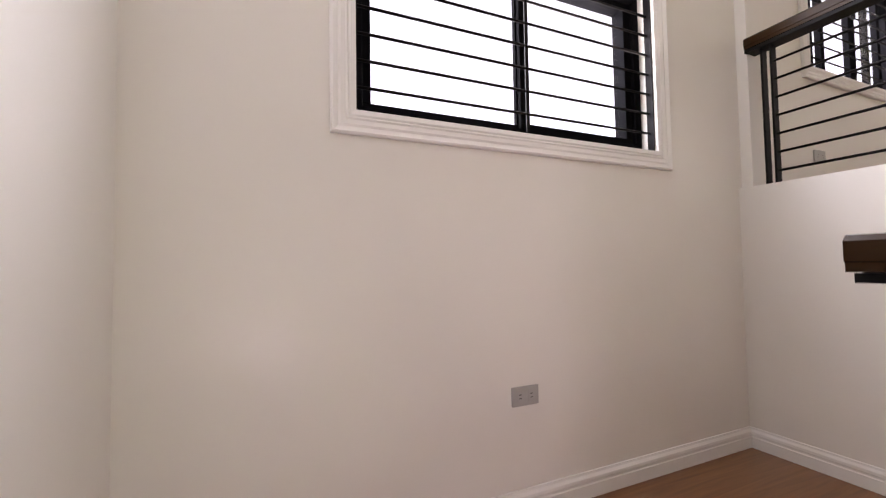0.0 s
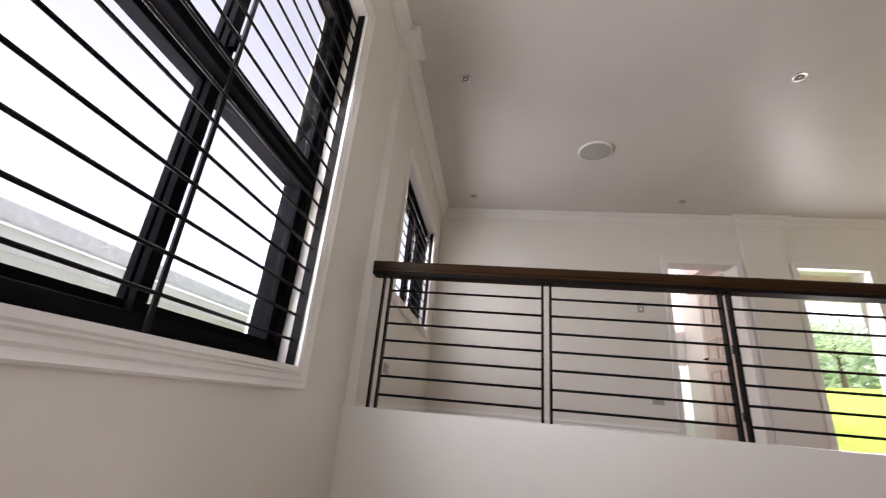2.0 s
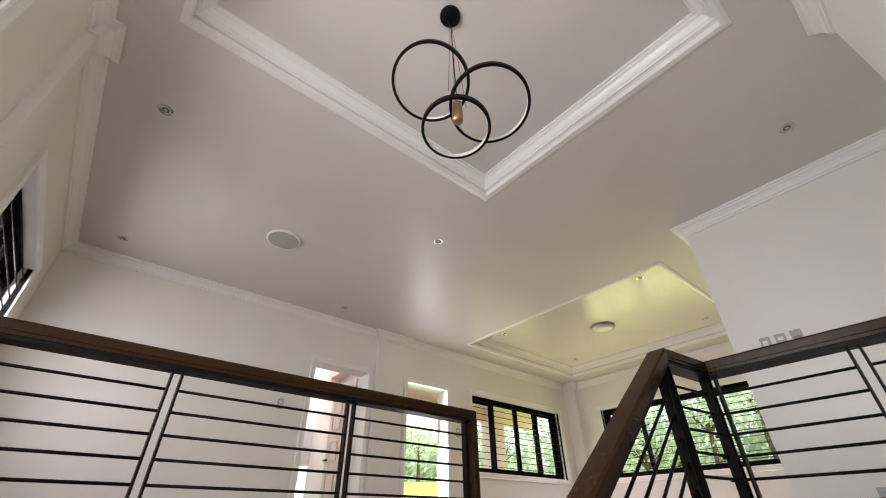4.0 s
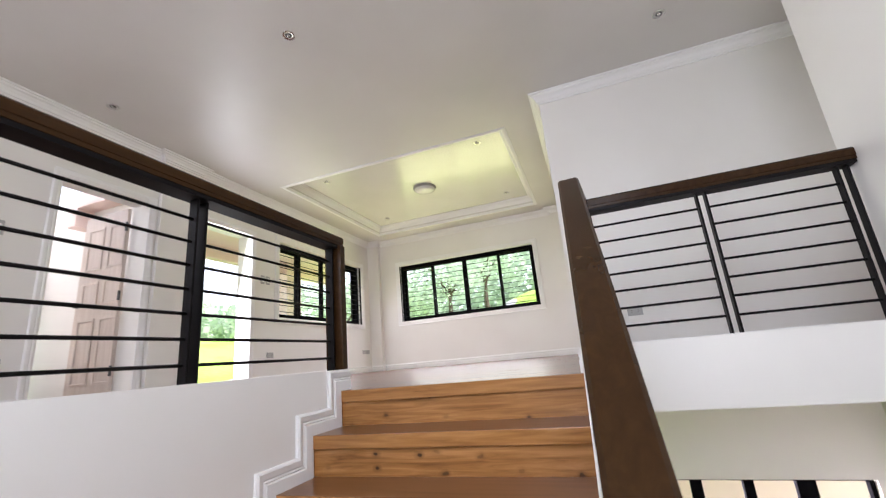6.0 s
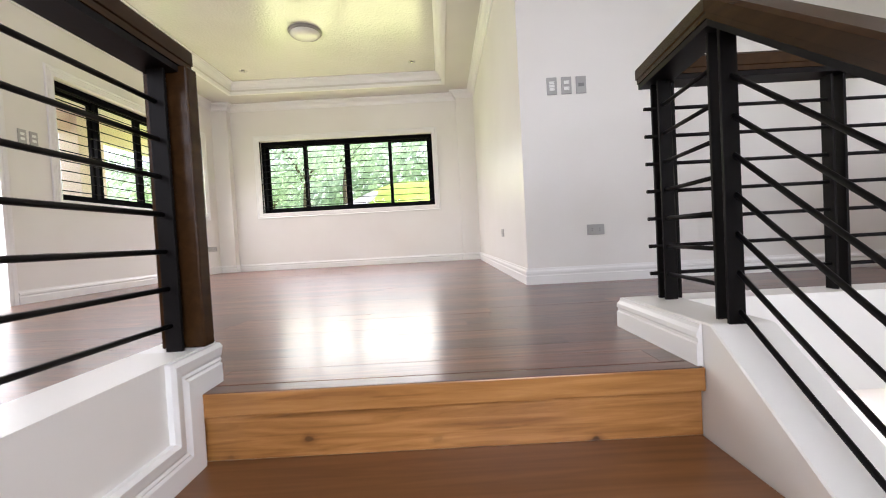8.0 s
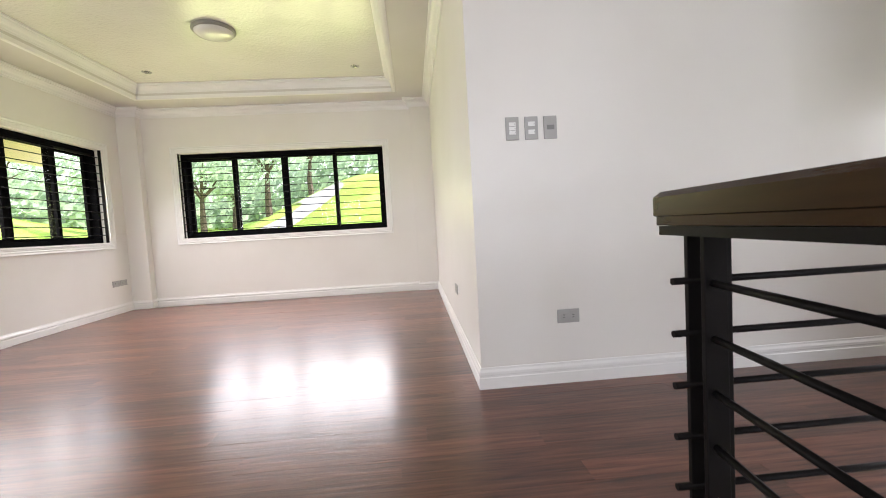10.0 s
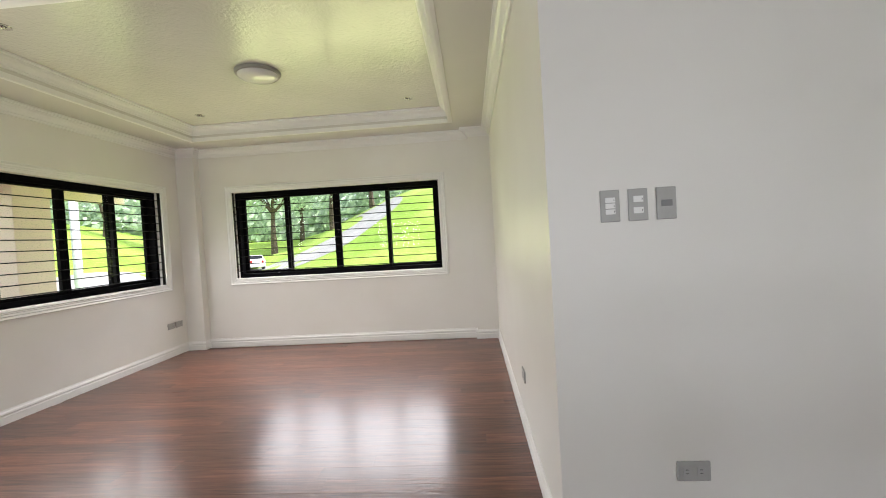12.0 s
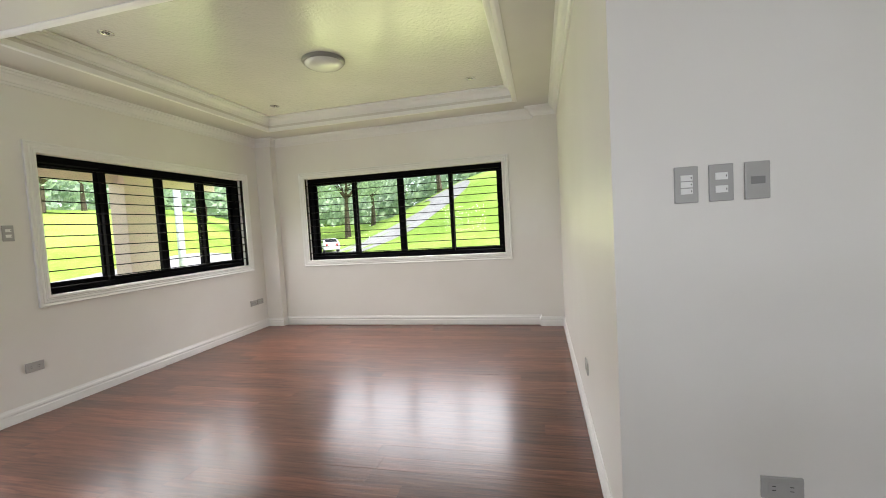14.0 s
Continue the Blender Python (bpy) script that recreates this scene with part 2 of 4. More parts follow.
# leaf colours are paled and greyed, with bright haze painted in
LEAF, ln_, ll_, lb_ = material("hazed_leaf")
li = ln_.new("ShaderNodeNewGeometry")
lc = ramp(ln_, ll_, li.outputs["Random Per Island"], [(0.0, (0.15, 0.20, 0.15)), (0.55, (0.24, 0.30, 0.225)), (1.0, (0.35, 0.41, 0.31))])
ll_.new(lc.outputs["Color"], lb_.inputs["Base Color"])
lb_.inputs["Roughness"].default_value = 0.6
lt_ = ln_.new("ShaderNodeBsdfTranslucent")
ll_.new(lc.outputs["Color"], lt_.inputs["Color"])
lx_ = ln_.new("ShaderNodeAddShader")
ll_.new(lb_.outputs[0], lx_.inputs[0])
ll_.new(lt_.outputs[0], lx_.inputs[1])
ll_.new(lx_.outputs[0], ln_["Material Output"].inputs["Surface"])

for m_ in (BLACK, STEEL):
    m_.node_tree.nodes["Principled BSDF"].inputs["Specular IOR Level"].default_value = 0.08
BLACK.node_tree.nodes["Principled BSDF"].inputs["Specular IOR Level"].default_value = 0.02
FLOOR.node_tree.nodes["Principled BSDF"].inputs["Specular IOR Level"].default_value = 0.22
RAILWOOD.node_tree.nodes["Principled BSDF"].inputs["Specular IOR Level"].default_value = 0.09

# ---- builders ----
ORIGIN = {}


def thing(name, loc=(0, 0, 0), label="", category="", group="", kind=""):
    ob = new(name)
    ob.location = loc
    ob.empty_display_size = 0.1
    ORIGIN[ob.name] = Vector(loc)
    return tagged(ob, label, category, group, kind)


def root_of(ob):
    while ob.parent:
        ob = ob.parent
    return ob


def mesh_of(name, bm, mats):
    me = bpy.data.meshes.new(name)
    bm.normal_update()
    bm.to_mesh(me)
    bm.free()
    for m in (mats if isinstance(mats, (list, tuple)) else [mats]):
        me.materials.append(m)
    return me


def part(name, bm, mats, parent, label=""):
    """One mesh under a thing or a part; its points are given in the world."""
    o = ORIGIN.get(root_of(parent).name, Vector((0, 0, 0)))
    bmesh.ops.translate(bm, verts=bm.verts, vec=-o)
    ob = new(name, mesh_of(name, bm, mats))
    ob.parent = parent
    return tagged(ob, label)


def solid(name, bm, mats, label="", category="", group="", kind="structure"):
    return tagged(new(name, mesh_of(name, bm, mats)), label, category, group, kind)


def box(bm, x0, y0, z0, x1, y1, z1, bevel=0.0, mat=0, top_mat=None):
    x0, x1 = sorted((x0, x1))
    y0, y1 = sorted((y0, y1))
    z0, z1 = sorted((z0, z1))
    c = [bm.verts.new(p) for p in ((x0, y0, z0), (x1, y0, z0), (x1, y1, z0), (x0, y1, z0), (x0, y0, z1), (x1, y0, z1), (x1, y1, z1), (x0, y1, z1))]
    faces = [bm.faces.new([c[i] for i in f]) for f in ((3, 2, 1, 0), (4, 5, 6, 7), (0, 1, 5, 4), (1, 2, 6, 5), (2, 3, 7, 6), (3, 0, 4, 7))]
    for f in faces:
        f.material_index = mat
    if top_mat is not None:
        faces[1].material_index = top_mat
    if bevel:
        es = list({e for f in faces for e in f.edges})
        bmesh.ops.bevel(bm, geom=es, offset=bevel, segments=2, affect='EDGES', profile=0.5)
    return bm


def boxes(*args, bevel=0.0):
    bm = bmesh.new()
    for a in args:
        box(bm, *a, bevel=bevel)
    return bm


def one_box(*a, bevel=0.0):
    return box(bmesh.new(), *a, bevel=bevel)


def sweep(bm, profile, pts, closed, place):
    """Sweeps a profile of (offset to the left of the path, height out of its plane) along a path in a plane, mitred at the corners."""
    n = len(pts)
    rings = []
    for i in range(n):
        p = Vector(pts[i])
        a = Vector(pts[i - 1]) if (closed or i > 0) else None
        c = Vector(pts[(i + 1) % n]) if (closed or i < n - 1) else None
        d0 = (p - a).normalized() if a is not None else (c - p).normalized()
        d1 = (c - p).normalized() if c is not None else d0
        n0, n1 = Vector((-d0.y, d0.x)), Vector((-d1.y, d1.x))
        mit = (n0 + n1)
        mit = mit / max(0.2, mit.dot(n0)) if mit.length > 1e-6 else n0
        rings.append([bm.verts.new(place(*(p + mit * o), h)) for o, h in profile])
    m = len(profile)
    for i in range(n if closed else n - 1):
        r0, r1 = rings[i], rings[(i + 1) % n]
        for j in range(m):
            k = (j + 1) % m
            bm.faces.new((r0[j], r0[k], r1[k], r1[j]))
    if not closed:
        bm.faces.new(list(reversed(rings[0])))
        bm.faces.new(rings[-1])
    bmesh.ops.recalc_face_normals(bm, faces=bm.faces)
    return bm


def tube(bm, pts, radius, seg=8, closed=False):
    """A round bar along points."""
    P = [Vector(p) for p in pts]
    n = len(P)
    rings = []
    for i in range(n):
        a = P[i - 1] if (i > 0 or closed) else P[i]
        c = P[(i + 1) % n] if (i < n - 1 or closed) else P[i]
        t = (c - a).normalized()
        up = Vector((0, 0, 1)) if abs(t.z) < 0.95 else Vector((1, 0, 0))
        u = t.cross(up).normalized()
        w = t.cross(u)
        rings.append([bm.verts.new(P[i] + radius * (math.cos(2 * math.pi * k / seg) * u + math.sin(2 * math.pi * k / seg) * w)) for k in range(seg)])
    for i in range(n if closed else n - 1):
        r0, r1 = rings[i], rings[(i + 1) % n]
        for k in range(seg):
            f = bm.faces.new((r0[k], r0[(k + 1) % seg], r1[(k + 1) % seg], r1[k]))
            f.smooth = True
    if not closed:
        bm.faces.new(rings[0])
        bm.faces.new(list(reversed(rings[-1])))
    bmesh.ops.recalc_face_normals(bm, faces=bm.faces)
    return bm


def lathe(bm, profile, centre, seg=32, flip=1):
    """A turned shape round a vertical axis from (radius, height) pairs."""
    cx, cy, cz = centre
    rings = []
    for r, h in profile:
        if r < 1e-6:
            rings.append([bm.verts.new((cx, cy, cz + h))])
        else:
            rings.append([bm.verts.new((cx + r * math.cos(2 * math.pi * k / seg), cy + r * math.sin(2 * math.pi * k / seg), cz + h)) for k in range(seg)])
    for r0, r1 in zip(rings, rings[1:]):
        for k in range(seg):
            a = r0[k % len(r0)], r0[(k + 1) % len(r0)]
            b = r1[(k + 1) % len(r1)], r1[k % len(r1)]
            vs = list(dict.fromkeys((*a, *b)))
            if len(vs) >= 3:
                f = bm.faces.new(vs)
                f.smooth = True
    bmesh.ops.recalc_face_normals(bm, faces=bm.faces)
    return bm


def wall_bm(place, u0, u1, z0, z1, thick, holes=()):
    """A wall of true thickness with openings through it. place(u, z, d): d is the way into the room."""
    bm = bmesh.new()
    us = sorted({u0, u1, *(h[0] for h in holes), *(h[1] for h in holes)})
    for a, b in zip(us, us[1:]):
        zs = [z0]
        for h in sorted(holes, key=lambda q: q[2]):
            if h[0] <= a + 1e-6 and h[1] >= b - 1e-6:
                zs += [h[2], h[3]]
        zs.append(z1)
        for c, d in zip(zs[::2], zs[1::2]):
            if d - c > 1e-4:
                p, q = place(a, c, 0), place(b, d, -thick)
                box(bm, *p, *q)
    bmesh.ops.remove_doubles(bm, verts=bm.verts, dist=1e-5)
    bm.verts.index_update()
    seen = {}
    for f in bm.faces:
        seen.setdefault(frozenset(v.index for v in f.verts), []).append(f)
    dead = [f for fs in seen.values() if len(fs) > 1 for f in fs]
    if dead:
        bmesh.ops.delete(bm, geom=dead, context='FACES_ONLY')
    return bm

# ---- plan ----
X_LEFT, X_RIGHT, X_STAIR = -2.905, 1.238, 2.70      # side wall, room wall, stairwell wall
Y_BACK, Y_FAR, Y_PIER = -2.824, 5.60, 1.870
Z_CEIL, Z_TRAY, Z_LAND, Z_LOW = 2.664, 2.820, -1.240, -3.10
RISE, GOING = 0.183, 0.246
W = 1.298                                           # stair width


def on_back(u, z, d):
    return (u, Y_BACK + d, z)


def on_far(u, z, d):
    return (u, Y_FAR - d, z)


def on_left(u, z, d):
    return (X_LEFT + d, u, z)


STAIR_WIN = (0.618, 2.049, 0.250, 2.085)
BACK_WIN = (-2.350, -0.745, 0.917, 2.065)
FAR_WIN = (-2.225, 0.555, 0.917, 2.073)
SIDE_WIN = (2.830, 5.180, 0.917, 2.073)
DOOR = (0.050, 0.840, 0.0, 2.03)
BALCONY = (1.520, 2.290, 0.0, 2.03)

# walls
solid("wall_back", wall_bm(on_back, X_LEFT - 0.15, X_STAIR + 0.15, Z_LOW, Z_CEIL + 0.3, 0.24, [STAIR_WIN, BACK_WIN]), WALL, "off-white painted wall with the tall stair window")
solid("wall_far", wall_bm(on_far, X_LEFT - 0.15, X_RIGHT + 0.15, -0.25, Z_CEIL + 0.3, 0.24, [FAR_WIN]), WALL, "off-white painted end wall with a wide window")
solid("wall_left", wall_bm(on_left, Y_BACK + 0.001, Y_FAR - 0.001, -0.25, Z_CEIL + 0.3, 0.24, [DOOR, BALCONY, SIDE_WIN]), WALL, "off-white painted side wall with door, balcony opening and window")
solid("wall_right", one_box(X_RIGHT, Y_PIER, -0.25, X_RIGHT + 0.15, Y_FAR, Z_CEIL + 0.3), WALL, "glossy off-white room wall")
solid("wall_pier", one_box(X_RIGHT + 0.15, Y_PIER, -0.25, 4.6, Y_PIER + 0.15, Z_CEIL + 0.3), WALL, "pale grey-white wall with light switches")
solid("wall_stairwell", one_box(X_STAIR, Y_BACK, Z_LOW, X_STAIR + 0.15, 0.485, Z_CEIL + 0.3), WALL, "off-white stairwell wall")
# opening in the end wall is made up, to pass the corridor fill
solid("wall_corridor_end", boxes((4.45, 0.485, Z_LOW, 4.60, Y_PIER, 0.95), (4.45, 0.485, 1.6, 4.60, Y_PIER, Z_CEIL + 0.3), (4.45, 0.485, 0.95, 4.60, 0.95, 1.6), (4.45, 1.4, 0.95, 4.60, Y_PIER, 1.6)), WALL, "corridor end wall with an unseen opening added for the fill lamp")
solid("wall_corridor_side", one_box(X_STAIR + 0.15, 0.335, Z_LOW, 4.45, 0.485, Z_CEIL + 0.3), WALL, "plain corridor side wall")
solid("wall_under_floor", one_box(-0.15, Y_BACK, Z_LOW, 0.0, 0.0, 0.112), WALL, "white stair side wall below the railing")

# corner columns and a shallow pilaster
solid("column_far_left", one_box(X_LEFT, 5.49, 0, -2.66, Y_FAR, Z_CEIL), WALL, "square corner column in wall paint")
solid("column_far_right", one_box(0.965, 5.49, 0, X_RIGHT, Y_FAR, Z_CEIL), WALL, "square corner column in wall paint")
solid("pilaster_left", one_box(X_LEFT, 0.935, 0, X_LEFT + 0.05, 1.40, Z_CEIL), WALL, "shallow wall pilaster")
solid("column_back_corner", one_box(-0.15, Y_BACK, 0.1125, -0.028, Y_BACK + 0.055, Z_CEIL), WALL, "shallow pilaster on the back wall")

# floors
bm = boxes((X_LEFT, Y_BACK, -0.03, -0.15, 0.045, -0.014), (X_LEFT, 0.045, -0.03, 1.296, Y_FAR, -0.014), (1.296, 0.476, -0.03, 4.45, Y_PIER, -0.014))
solid("slab", boxes((X_LEFT, Y_BACK, -0.225, -0.151, 0.045, -0.031), (X_LEFT, 0.045, -0.225, 1.296, Y_FAR, -0.031), (1.296, 0.476, -0.225, 4.45, Y_FAR, -0.031)), WALL, "painted floor slab")
solid("floor", bm, FLOOR, "reddish-brown polished plank floor")
solid("floor_lower", one_box(-0.0, -1.4, Z_LOW - 0.2, 4.6, 2.1, Z_LOW), TREADTOP, "lower hall floor")
solid("landing", one_box(0.0, Y_BACK, Z_LAND - 0.15, X_STAIR, -1.42, Z_LAND), TREADTOP, "brown stair landing floor")

# ceiling with two trays
TR = (-2.385, 0.755, 2.33, 5.11)                    # room tray
TS = (0.335, 2.30, -2.40, 0.010)                    # stair tray
bm = bmesh.new()
x0, x1 = X_LEFT, 4.6
for a in ((x0, Y_BACK, x1, TS[2]), (x0, TS[2], TS[0], TS[3]), (TS[1], TS[2], x1, TS[3]), (x0, TS[3], x1, TR[2]),
          (x0, TR[2], TR[0], TR[3]), (TR[1], TR[2], x1, TR[3]), (x0, TR[3], x1, Y_FAR)):
    box(bm, a[0], a[1], Z_CEIL, a[2], a[3], Z_TRAY + 0.1)
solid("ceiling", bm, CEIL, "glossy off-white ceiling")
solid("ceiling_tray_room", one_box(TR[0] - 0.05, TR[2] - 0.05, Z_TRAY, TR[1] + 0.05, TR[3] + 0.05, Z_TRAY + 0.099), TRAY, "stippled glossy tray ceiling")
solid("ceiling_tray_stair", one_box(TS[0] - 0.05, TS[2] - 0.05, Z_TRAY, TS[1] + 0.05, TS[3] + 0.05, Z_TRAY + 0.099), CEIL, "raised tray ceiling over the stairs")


def in_plan(u, v, h):
    return (u, v, h)


def rect(a):
    return [(a[0], a[2]), (a[1], a[2]), (a[1], a[3]), (a[0], a[3])]


def cornice(z, s=1.0):
    """Stepped crown profile hanging from height z."""
    pr = [(0, 0), (0, -0.095), (0.012, -0.095), (0.016, -0.080), (0.024, -0.076), (0.030, -0.055), (0.046, -0.034), (0.062, -0.026), (0.066, -0.016), (0.082, -0.013), (0.085, 0)]
    return [(o * s, z + h * s) for o, h in pr]


def skirting(z=0.0, h=0.115):
    return [(0, z), (0.016, z), (0.016, z + h * 0.52), (0.012, z + h * 0.56), (0.012, z + h * 0.64), (0.016, z + h * 0.68), (0.015, z + h * 0.80), (0.008, z + h * 0.90), (0.006, z + h), (0, z + h)]


bm = bmesh.new()
sweep(bm, cornice(Z_TRAY - 0.001), rect(TR), True, in_plan)
solid("trim_room_tray", bm, TRIM, "white stepped cornice inside the room tray")
bm = bmesh.new()
sweep(bm, cornice(Z_TRAY - 0.001), rect(TS), True, in_plan)
solid("trim_stair_tray", bm, TRIM, "white stepped cornice inside the stair tray")
lip = [(-0.045, Z_CEIL + 0.0005), (-0.045, Z_CEIL - 0.006), (-0.02, Z_CEIL - 0.012), (0.006, Z_CEIL - 0.012), (0.006, Z_CEIL + 0.03), (0.0005, Z_CEIL + 0.03), (0.0005, Z_CEIL + 0.0005)]
for nm, a in (("trim_room_tray_edge", TR), ("trim_stair_tray_edge", TS)):
    bm = bmesh.new()
    sweep(bm, lip, rect(a), True, in_plan)
    solid(nm, bm, TRIM, "flat white bead round the tray edge")
# crown along the upper walls
crown_path = [(X_STAIR, 0.485), (X_STAIR, Y_BACK + 0.0), (-0.028, Y_BACK), (-0.028, Y_BACK + 0.055), (-0.15, Y_BACK + 0.055), (-0.15, Y_BACK), (X_LEFT, Y_BACK), (X_LEFT, 0.935), (X_LEFT + 0.05, 0.935), (X_LEFT + 0.05, 1.40), (X_LEFT, 1.40),
              (X_LEFT, 5.49), (-2.66, 5.49), (-2.66, Y_FAR), (0.965, Y_FAR), (0.965, 5.49), (X_RIGHT, 5.49), (X_RIGHT, Y_PIER), (4.45, Y_PIER)]
crown_path = crown_path[::-1]
bm = bmesh.new()
sweep(bm, cornice(Z_CEIL - 0.001, 1.1), crown_path, False, in_plan)
solid("trim_crown", bm, TRIM, "white stepped crown moulding at the ceiling")


def base_run(name, pts, z=0.0, h=0.115):
    b = bmesh.new()
    sweep(b, skirting(z + 0.0005, h), pts, False, in_plan)
    return solid(name, b, TRIM, "white moulded baseboard")


base_run("baseboard_room", [(4.45, Y_PIER), (X_RIGHT, Y_PIER), (X_RIGHT, 5.49), (0.965, 5.49), (0.965, Y_FAR), (-2.66, Y_FAR), (-2.66, 5.49), (X_LEFT, 5.49), (X_LEFT, BALCONY[1] + 0.075)])
base_run("baseboard_left", [(X_LEFT, DOOR[0] - 0.075), (X_LEFT, Y_BACK), (-0.15, Y_BACK)])
base_run("baseboard_landing", [(X_STAIR, -1.40), (X_STAIR, Y_BACK), (0.0, Y_BACK), (0.0, -1.50)][::-1], Z_LAND, 0.102)

# ---- stairs ----
stair = thing("staircase", (0.65, -0.7, Z_LAND), "varnished pine stairs with brown painted treads", "stairs", kind="structure")
for k in range(0, 7):
    y, z = -GOING * k, -RISE * k
    zb = z - RISE if k < 6 else Z_LAND
    if k:
        b = bmesh.new()
        box(b, 0.003, y, z - 0.062, W - 0.003, y + GOING + 0.024, z, 0.004)
        for f in b.faces:
            f.material_index = 1 if f.normal.z > 0.9 and f.calc_center_median().z > z - 0.002 else 0
        part("tread", b, [NOSE, TREADTOP], stair)
    else:
        b = bmesh.new()
        box(b, 0.003, 0.0, -0.062, W - 0.003, 0.06, 0.0, 0.004)
        for f in b.faces:
            f.material_index = 1 if f.normal.z > 0.9 and f.calc_center_median().z > -0.002 else 0
        part("tread", b, [NOSE, FLOOR], stair)
    part("riser", one_box(0.003, y + 0.022, zb, W - 0.003, y + 0.040, z - 0.0625), PINE, stair, "knotty varnished pine riser")
b = bmesh.new()
for k in range(0, 7):
    y, z = -GOING * k, -RISE * k
    zb = Z_LOW
    box(b, 0.004, y + 0.041, zb, W - 0.004, y + GOING + (0.0 if k else 0.1), z - 0.064)
part("stair_core", b, WALL, stair)
# lower flight
lower = thing("lower_staircase", (2.1, -0.2, Z_LOW), "brown painted lower stair flight", "stairs", kind="structure")
for k in range(1, 10):
    y, z = -1.42 + GOING * (k - 1), Z_LAND - RISE * k
    part("tread", one_box(1.464, y, z - 0.05, X_STAIR - 0.002, y + GOING + 0.03, z), TREADTOP, lower)
    part("riser", one_box(1.464, y - 0.02, z - 0.001, X_STAIR - 0.002, y - 0.001, z + RISE - 0.051), PINE, lower)
b = bmesh.new()
for k in range(1, 10):
    y, z = -1.42 + GOING * (k - 1), Z_LAND - RISE * k
    box(b, 1.465, y, Z_LOW, X_STAIR - 0.003, y + GOING, z - 0.051)
part("stair_core", b, WALL, lower)

# stepped moulding that follows the stairs on the side wall
zig = [(0.10, 0.0), (0.0, 0.0)]
for k in range(0, 6):
    zig += [(-GOING * k + 0.0, -RISE * (k + 1)), (-GOING * (k + 1), -RISE * (k + 1))]
zig += [(-GOING * 6, Z_LAND), (-GOING * 6 - 0.08, Z_LAND)]
zp = [(0.0, 0), (0.0, 0.016), (0.050, 0.016), (0.056, 0.011), (0.062, 0.015), (0.068, 0.011), (0.076, 0.016), (0.098, 0.020), (0.108, 0.013), (0.108, 0)]
b = bmesh.new()
sweep(b, [(-o, h) for o, h in zp], [(u, v) for u, v in zig], False, lambda u, v, h: (h, u, v))
solid("trim_stair_side", b, TRIM, "white stepped moulding following the stairs")

# curbs, stringer and beam
solid("curb_left", boxes((-0.15, 0.0, 0.0, 0.0, 0.10, 0.112)), TRIM, "white curb end under the railing")
b = bmesh.new()
SX0, SX1 = W, 1.462
prof = [(0.47, 0.112), (-0.02, 0.112), (-1.75, 0.112 - 0.744 * 1.73), (-1.75, Z_LAND), (-1.40, Z_LAND - 0.4), (0.47, -0.6)]
v0 = [b.verts.new((SX0, y, z)) for y, z in prof]
v1 = [b.verts.new((SX1, y, z)) for y, z in prof]
b.faces.new(v0)
b.faces.new(v1[::-1])
for i in range(len(prof)):
    j = (i + 1) % len(prof)
    b.faces.new((v0[j], v0[i], v1[i], v1[j]))
bmesh.ops.recalc_face_normals(b, faces=b.faces)
bmesh.ops.bevel(b, geom=[e for e in b.edges], offset=0.004, segments=1, affect='EDGES')
solid("stair_stringer", b, WALL, "white sloped parapet between the stair flights")
solid("beam_stairwell", one_box(SX1, 0.345, -0.225, X_STAIR, 0.475, 0.112), WALL, "white beam under the railing")
base_run("baseboard_curb", [(1.2970, 0.012), (1.2970, 0.4765), (X_STAIR, 0.4765)], 0.0, 0.108)


